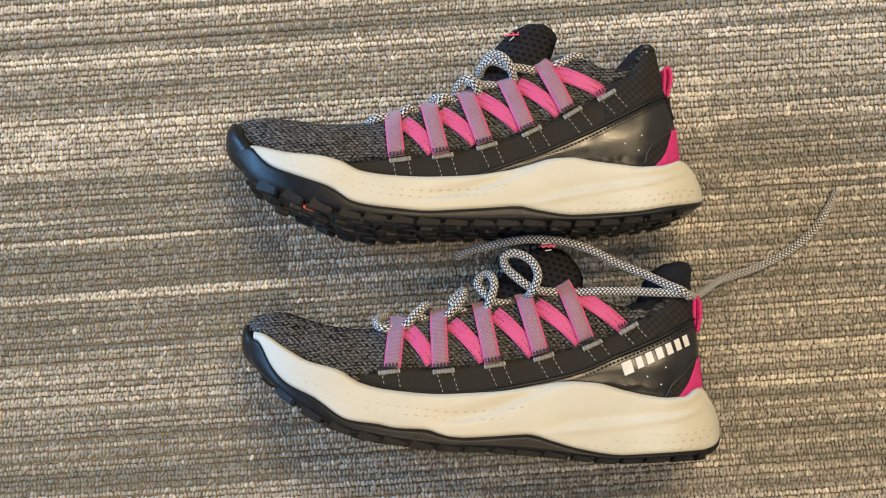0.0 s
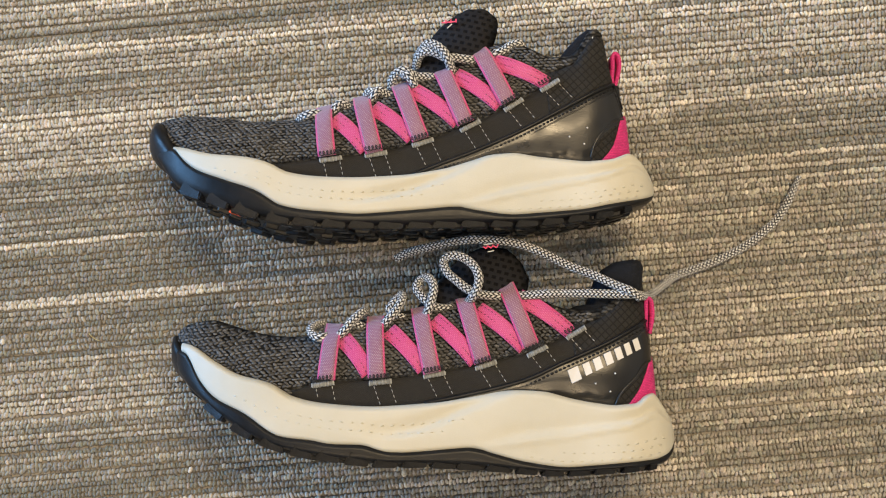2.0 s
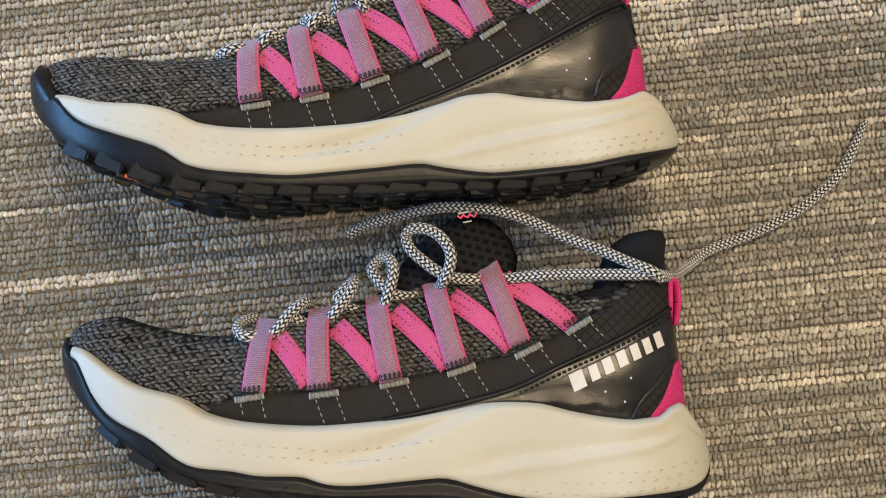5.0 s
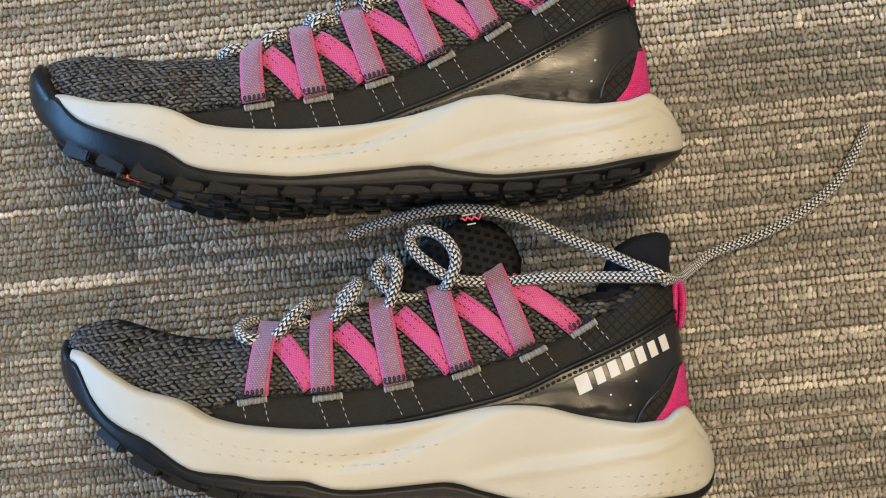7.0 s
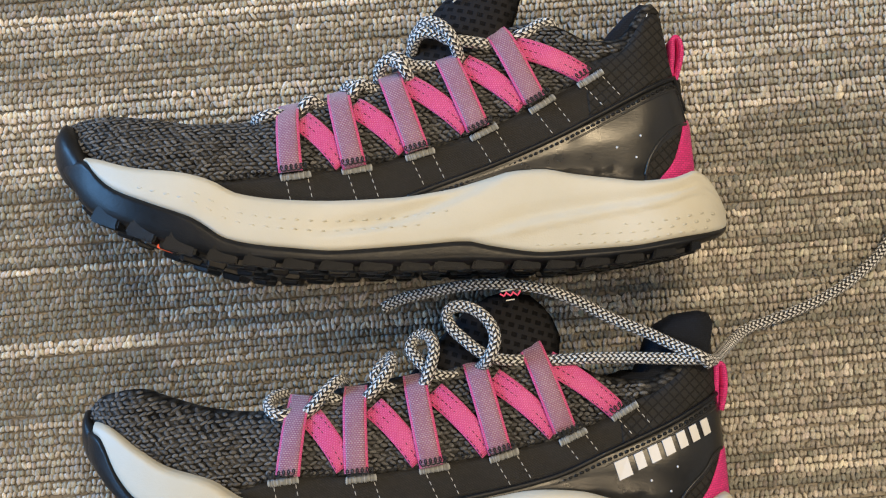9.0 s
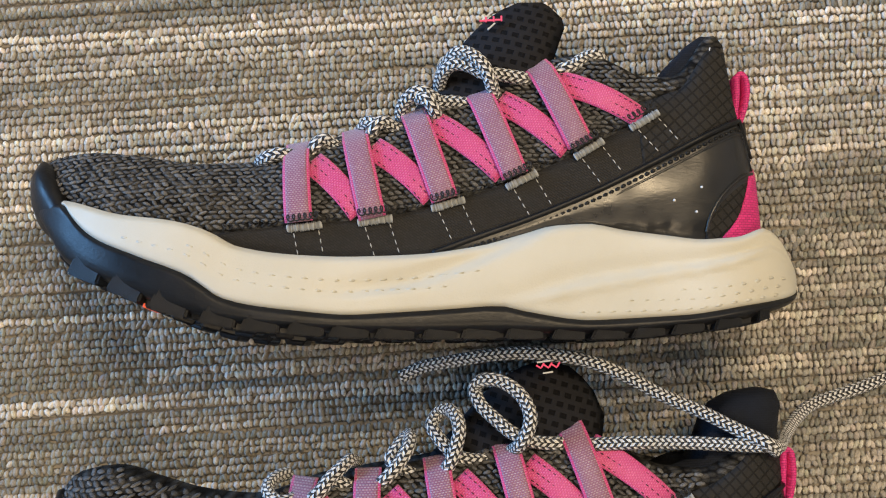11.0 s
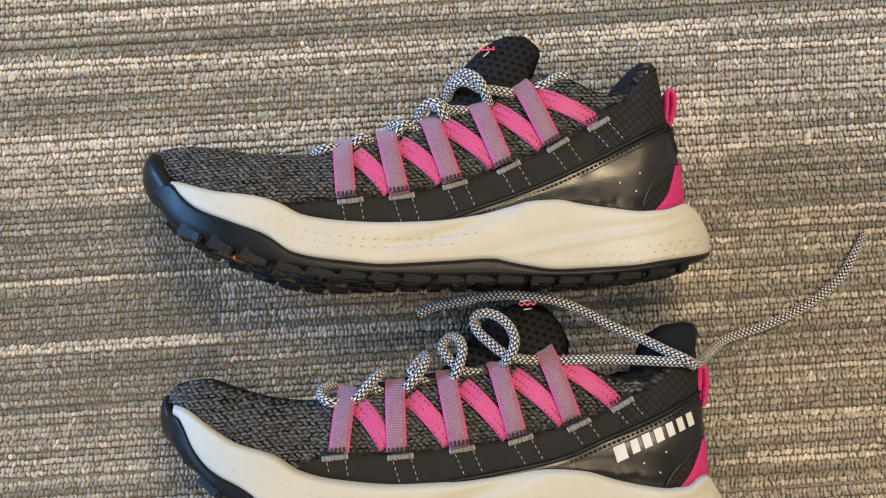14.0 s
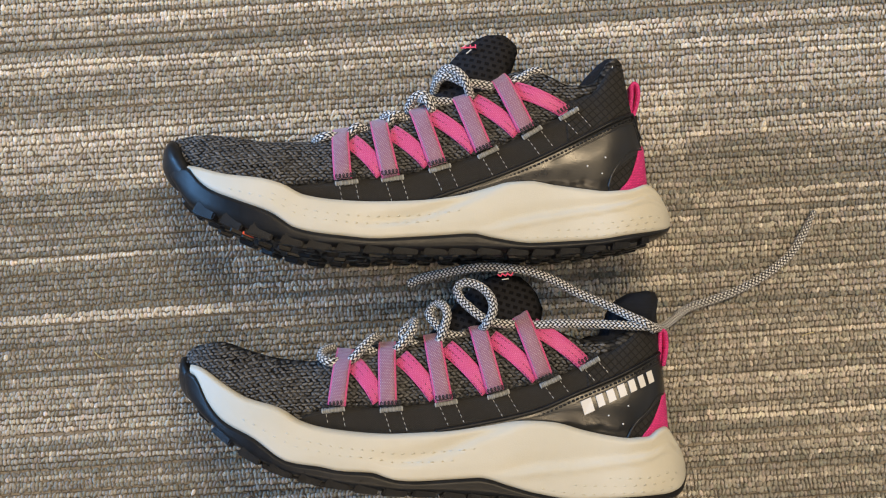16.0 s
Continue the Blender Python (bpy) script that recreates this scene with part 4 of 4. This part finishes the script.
    dress(shoe, sh,
          tacks=[(-0.0462, -0.0119), (-0.0222, -0.0112), (0.003, -0.0069), (0.0289, 0.0), (0.0531, 0.0097), (0.0737, 0.0192)],
          tops=[(-0.0493, 0.0202), (-0.0285, 0.0231), (-0.0071, 0.0285), (0.0159, 0.0353), (0.0375, 0.0436)],
          bottoms=[(-0.0479, -0.0101), (-0.023, -0.0103), (0.002, -0.0053), (0.0267, 0.0016), (0.0503, 0.0114)],
          pinks_a=[(-0.0440, 0.0123), (-0.0225, 0.0160), (-0.001, 0.0243), (0.023, 0.0302), (0.044, 0.0355)],
          pinks_b=[(-0.0275, -0.0082), (-0.0027, -0.0040), (0.0224, 0.0026), (0.0455, 0.0100), (0.0727, 0.0200)],
          seam=[(-0.0043, -0.0238), (0.0083, -0.02), (0.0293, -0.014), (0.0547, -0.0052), (0.0761, 0.004), (0.1008, 0.0151), (0.12, 0.0230)],
          corner=(-0.080, -0.0125), dots=[(0.0913, -0.0061), (0.0812, -0.0103), (0.0888, -0.0147)])
    heel_trim(shoe, sh, [(0.0915, -0.0232), (0.0940, -0.0159), (0.1040, -0.0047), (0.1090, -0.0018), (0.117, 0.0)], [(0.0975, -0.0240), (0.1045, -0.016), (0.1095, -0.004), (0.1115, 0.001), (0.117, 0.002)])
    tongue(shoe, (-0.016, 0.022), (0.0310, 0.0805), 0.0200, 0.031, (0.0218, 0.0612, 0.0562, 38), 0.55, 0.45)
    heel_pad(shoe, [(0.060, 0.026), (0.066, 0.034), (0.077, 0.032), (0.085, 0.041), (0.093, 0.0485), (0.099, 0.0522), (0.1035, 0.0515), (0.1060, 0.046), (0.1065, 0.032), (0.098, 0.024), (0.086, 0.024)], 0.015, LINING, "collar_lining", "dark navy padded collar lining")
    stitches("size_stitch", shoe, sh, [((0.0992, 0.0435), (0.1000, 0.0455)), ((0.1000, 0.0455), (0.1012, 0.0442))], 0.0018, 0.0, 0.00022, WHITE_PRINT, 0.0030, "small white stitched tick")
    pull_tab(shoe, [(0.1090, 0.019), (0.1108, 0.0300), (0.1112, 0.0355), (0.1127, 0.0370), (0.1143, 0.0350), (0.1145, 0.0300), (0.1130, 0.0240), (0.1106, 0.0180)], 0.009)
    lace(shoe, [(LACE_LABEL, run) for run in (
        [(-0.0640, 0.0150, 0.044), (-0.0632, 0.0152, 0.055), (-0.0600, 0.0158, 0.0605), (-0.0558, 0.0165, 0.062), (-0.0509, 0.0160, 0.060), (-0.0475, 0.0158, 0.0585), (-0.0440, 0.0165, 0.0615), (-0.0421, 0.0187, 0.0635), (-0.0391, 0.0205, 0.063), (-0.0362, 0.0186, 0.0615), (-0.0323, 0.0172, 0.060), (-0.0275, 0.0185, 0.058), (-0.0228, 0.0210, 0.0615), (-0.0212, 0.0235, 0.064), (-0.0178, 0.0256, 0.063), (-0.0147, 0.0236, 0.0615), (-0.0098, 0.0215, 0.060), (-0.0050, 0.0215, 0.057)],
        [(-0.0250, 0.0212, 0.045), (-0.0264, 0.0240, 0.054), (-0.0235, 0.0262, 0.060), (-0.0208, 0.0248, 0.0625), (-0.0222, 0.0215, 0.061)],
        [(-0.0105, 0.0245, 0.046), (-0.0117, 0.0280, 0.053), (-0.0108, 0.0318, 0.058), (-0.0078, 0.0348, 0.0615), (-0.0039, 0.0357, 0.063), (-0.0005, 0.0338, 0.0625), (0.0029, 0.0318, 0.0615), (0.0078, 0.0314, 0.061), (0.0127, 0.0304, 0.060), (0.0170, 0.030, 0.057)],
        [(-0.0045, 0.0335, 0.0625), (-0.0018, 0.0318, 0.066), (0.0002, 0.0286, 0.0655), (0.0012, 0.0258, 0.062)],
        [(0.0040, 0.0345, 0.046), (0.0029, 0.0388, 0.053), (0.0046, 0.0426, 0.060), (0.0084, 0.0446, 0.064), (0.0137, 0.0433, 0.0655), (0.0186, 0.0404, 0.0655), (0.0245, 0.0393, 0.0655), (0.0310, 0.0380, 0.0645), (0.0370, 0.0376, 0.060), (0.0431, 0.0393, 0.060), (0.0468, 0.0404, 0.063), (0.0509, 0.0416, 0.0625), (0.0548, 0.0443, 0.061), (0.0597, 0.0454, 0.059), (0.0620, 0.0428, 0.053), (0.0597, 0.0400, 0.045)],
        [(0.0028, 0.0400, 0.050), (0.0050, 0.0450, 0.058), (0.0098, 0.0484, 0.065), (0.0147, 0.0464, 0.0685), (0.0186, 0.0420, 0.0695), (0.0205, 0.0375, 0.068), (0.0222, 0.0325, 0.062)])])
    return shoe


def lower_shoe():
    shoe = new("running_shoe")
    shoe.matrix_world = pose(0.0009, -0.0508, 0.0005, 0, 0, -0.35) @ Matrix.Diagonal((1.012, 1.01, 1.0, 1))
    tagged(shoe, "grey knit trail shoe with pink straps, lying on carpet, untied", "shoe", "pair of shoes")
    sh = Shape(
        top=[(-0.1457, 0.0320), (-0.1432, 0.0402), (-0.1363, 0.0464), (-0.1238, 0.0478), (-0.1095, 0.0428), (-0.0926, 0.0371), (-0.0719, 0.0344), (-0.0546, 0.0386), (-0.0314, 0.0409), (-0.0071, 0.0438), (0.0173, 0.0486), (0.0407, 0.0528), (0.0563, 0.0442), (0.0725, 0.0368), (0.0871, 0.0350), (0.0940, 0.0380), (0.1006, 0.0430), (0.1065, 0.0510), (0.1114, 0.0565), (0.1148, 0.0592), (0.1160, 0.0560), (0.1166, 0.040), (0.1172, 0.0225), (0.1182, 0.0017)],
        feather=[(-0.1457, 0.0370), (-0.1329, 0.0346), (-0.1166, 0.0238), (-0.1057, 0.0169), (-0.0878, 0.0104), (-0.077, 0.0029), (-0.0613, -0.0021), (-0.0271, -0.0066), (-0.004, -0.0069), (0.0193, -0.0053), (0.0356, -0.0038), (0.0539, -0.0056), (0.0696, -0.0108), (0.0831, -0.0145), (0.0944, -0.0165), (0.1037, -0.0165), (0.1100, -0.0130), (0.1142, -0.0122), (0.1180, -0.0172), (0.1214, -0.0228), (0.1240, -0.0275), (0.1258, -0.0335), (0.1265, -0.0365)],
        white_bottom=[(-0.1457, 0.034), (-0.1340, 0.0300), (-0.1259, 0.0150), (-0.1187, 0.0065), (-0.1018, -0.0035), (-0.0842, -0.0165), (-0.0665, -0.0203), (-0.0592, -0.0225), (-0.04, -0.0250), (-0.0313, -0.0290), (-0.0166, -0.0307), (0.0131, -0.0310), (0.0277, -0.0360), (0.0421, -0.0410), (0.0680, -0.0460), (0.1102, -0.0462), (0.1190, -0.0446), (0.1245, -0.0405), (0.1265, -0.0370)],
        sole=[(-0.1457, 0.030), (-0.1400, 0.0185), (-0.1216, 0.0000), (-0.1034, -0.0140), (-0.0828, -0.0245), (-0.0595, -0.0310), (-0.0322, -0.0365), (-0.0124, -0.0385), (0.0193, -0.0430), (0.0671, -0.0500), (0.114, -0.0508), (0.1215, -0.0478), (0.1265, -0.0395)],
        toe=-0.1442, back=0.1178, heel=0.1182)
    upper(shoe, sh)
    midsole(shoe, sh, 0.0075)
    outsole(shoe, sh, [(-0.1462, 0.033), (-0.1445, 0.0395), (-0.1420, 0.0410), (-0.1390, 0.037), (-0.1340, 0.0290), (-0.1259, 0.0156), (-0.1187, 0.0072), (-0.108, 0.0008)], [(-0.1462, 0.025), (-0.1430, 0.0210), (-0.1350, 0.0135), (-0.127, 0.0075), (-0.119, 0.0005), (-0.108, -0.0075)], 0.0008)
    dress(shoe, sh,
          tacks=[(-0.0604, 0.0086), (-0.0303, 0.0071), (-0.0016, 0.0086), (0.026, 0.0113), (0.0539, 0.0164), (0.0756, 0.0244)],
          tops=[(-0.0546, 0.0386), (-0.0314, 0.0409), (-0.0071, 0.0438), (0.0173, 0.0486), (0.0407, 0.0528)],
          bottoms=[(-0.0585, 0.0108), (-0.0319, 0.0096), (-0.0027, 0.0096), (0.0245, 0.0129), (0.0508, 0.0193)],
          pinks_a=[(-0.0495, 0.0319), (-0.0245, 0.0342), (0.000, 0.0381), (0.0240, 0.0415), (0.0465, 0.0465)],
          pinks_b=[(-0.0365, 0.0120), (-0.0072, 0.0120), (0.0204, 0.0135), (0.0470, 0.0188), (0.0730, 0.0245)],
          seam=[(-0.009, -0.0061), (0.01, -0.004), (0.0432, 0.001), (0.0674, 0.0092), (0.0915, 0.0174), (0.1135, 0.0269), (0.123, 0.031)],
          corner=(-0.078, 0.0060), dots=[(0.0943, 0.0012), (0.0833, -0.0032), (0.0908, -0.0081)])
    heel_trim(shoe, sh, [(0.0925, -0.0165), (0.0965, -0.0097), (0.1065, -0.0011), (0.1115, 0.0044), (0.119, 0.007)], [(0.1005, -0.0155), (0.107, -0.008), (0.1120, 0.001), (0.115, 0.007), (0.119, 0.008)])
    tongue(shoe, (-0.024, 0.030), (0.0310, 0.0860), 0.0215, 0.044, (0.0330, 0.0740, 0.0590, 5), 0.45, 0.6)
    heel_pad(shoe, [(0.060, 0.026), (0.068, 0.035), (0.082, 0.034), (0.0875, 0.044), (0.0910, 0.0525), (0.0955, 0.0580), (0.1020, 0.0612), (0.1120, 0.0622), (0.1165, 0.0610), (0.1178, 0.0570), (0.1155, 0.046), (0.1125, 0.034), (0.102, 0.024), (0.090, 0.024)], 0.015, LINING, "collar_lining", "dark navy padded collar lining")
    pull_tab(shoe, [(0.1150, 0.022), (0.1164, 0.0330), (0.1170, 0.0388), (0.1186, 0.0398), (0.1199, 0.0372), (0.1196, 0.0295), (0.1172, 0.0205)], 0.010)
    # the maker's mark, as plain slanting bars
    way = Vector((0.0423, 0.0155)).normalized()
    side = Vector((-way.y, way.x))
    at = 0.0
    mark = new("heel_mark")
    mark.parent = shoe
    tagged(mark, "row of plain white printed bars")
    for wide in (0.0080, 0.0052, 0.0056, 0.0056, 0.0050, 0.0046, 0.0046):
        bm = bmesh.new()
        c = Vector((0.0690, 0.0005)) + way * (at + wide / 2) + side * 0.0006
        corners = []
        for e, f in ((-1, -1), (1, -1), (1, 1), (-1, 1)):
            p = c + way * (e * wide * 0.37 + f * 0.0004) + side * (f * (0.0036 if wide > 0.007 else 0.0031))
            corners.append((p, sh.skin(p.x, p.y)))
        low = [bm.verts.new((p.x, p.y, z + 0.0010)) for p, z in corners]
        high = [bm.verts.new((p.x, p.y, z + 0.0031)) for p, z in corners]
        bm.faces.new(low[::-1])
        bm.faces.new(high)
        for k in range(4):
            bm.faces.new((low[k], low[(k + 1) % 4], high[(k + 1) % 4], high[k]))
        part("printed_bar", bm, WHITE_PRINT, mark)
        at += wide + 0.0009
    lace(shoe, [(LACE_LABEL, run) for run in (
        [(-0.0565, 0.0342, 0.0560), (-0.0600, 0.0332, 0.0620), (-0.0632, 0.0335, 0.0625), (-0.0661, 0.0352, 0.060), (-0.0673, 0.0377, 0.056), (-0.0654, 0.0402, 0.050), (-0.0615, 0.0410, 0.044)],
        [(-0.0530, 0.0318, 0.0590), (-0.0505, 0.0341, 0.0635), (-0.0476, 0.0365, 0.0645), (-0.0446, 0.0401, 0.0635), (-0.0407, 0.0434, 0.061), (-0.0380, 0.0454, 0.056), (-0.0365, 0.0440, 0.047)],
        [(-0.0452, 0.0408, 0.0600), (-0.0426, 0.0394, 0.0605), (-0.0387, 0.0370, 0.060), (-0.0350, 0.0352, 0.0590), (-0.0310, 0.0352, 0.0575), (-0.0278, 0.0368, 0.0605), (-0.0256, 0.0386, 0.0640), (-0.0229, 0.0412, 0.065), (-0.0199, 0.0444, 0.064), (-0.0172, 0.0482, 0.062), (-0.0160, 0.0516, 0.057), (-0.0165, 0.0530, 0.050)],
        [(-0.0165, 0.0530, 0.050), (-0.0198, 0.0500, 0.056), (-0.0231, 0.0455, 0.0590), (-0.0209, 0.0424, 0.0595), (-0.0169, 0.0402, 0.0595), (-0.0110, 0.0380, 0.0585), (-0.0070, 0.0382, 0.0575), (-0.0041, 0.0404, 0.0615), (-0.0021, 0.0436, 0.065), (0.0000, 0.0486, 0.0655), (0.0016, 0.0543, 0.064), (0.0008, 0.0588, 0.060), (-0.0018, 0.0612, 0.055), (-0.0055, 0.0600, 0.053), (-0.0080, 0.0562, 0.056), (-0.0062, 0.0524, 0.0585), (-0.0032, 0.0484, 0.060), (0.0004, 0.0452, 0.0605), (0.0048, 0.0436, 0.0605), (0.0100, 0.0432, 0.0595), (0.0155, 0.0436, 0.0580), (0.0200, 0.0462, 0.0625), (0.0225, 0.0488, 0.0690), (0.0248, 0.0526, 0.0710), (0.0262, 0.0576, 0.071), (0.0252, 0.0624, 0.0700), (0.0224, 0.0667, 0.0685), (0.0180, 0.0700, 0.0665), (0.0132, 0.0714, 0.0645), (0.0092, 0.0704, 0.062), (0.0080, 0.0672, 0.0615), (0.0098, 0.0624, 0.0635), (0.0146, 0.0573, 0.0655), (0.0190, 0.0532, 0.0660), (0.0238, 0.0503, 0.0655), (0.0294, 0.0485, 0.0650), (0.0350, 0.0478, 0.0640), (0.0405, 0.0472, 0.0590), (0.0450, 0.0467, 0.0625), (0.0601, 0.0466, 0.0650), (0.0727, 0.0459, 0.0635), (0.0838, 0.0450, 0.0630), (0.1006, 0.0432, 0.0630), (0.1095, 0.0424, 0.0620), (0.1160, 0.0412, 0.052), (0.1225, 0.0420, 0.033), (0.1330, 0.0466, 0.013), (0.1440, 0.0524, 0.0045), (0.1648, 0.0580, 0.0035), (0.1835, 0.0653, 0.0035), (0.1983, 0.0743, 0.0035), (0.2101, 0.0852, 0.0035), (0.2222, 0.1052, 0.0035)],
        [(0.1120, 0.0405, 0.0615), (0.1075, 0.0440, 0.0650), (0.0986, 0.0488, 0.063), (0.0877, 0.0552, 0.060), (0.0738, 0.0622, 0.058), (0.0629, 0.0690, 0.057), (0.0510, 0.0748, 0.057), (0.0411, 0.0776, 0.057), (0.0273, 0.0797, 0.056), (0.0150, 0.0797, 0.053), (0.0000, 0.0782, 0.047), (-0.0105, 0.0767, 0.042), (-0.0185, 0.0735, 0.039)])])
    return shoe


upper_shoe()
lower_shoe()


def loose_fibre(points, label):
    ob = tube("loose_fibre", spline(points, 6), 0.00022, FIBRE, None, 5)
    return tagged(ob, label, "fibre", "loose fibres")


FIBRE = woven("straw_fibre", (0.52, 0.45, 0.22), 0.0004, 0.0001, 0.8)
loose_fibre([(-0.2075, -0.0020, 0.0012), (-0.2055, -0.0042, 0.0018), (-0.2035, -0.0060, 0.0012), (-0.2015, -0.0068, 0.001)], "short straw-coloured fibre lying on the carpet")
loose_fibre([(0.2130, -0.0200, 0.0012), (0.2165, -0.0188, 0.0018), (0.2205, -0.0180, 0.0012)], "pale loose fibre lying on the carpet")
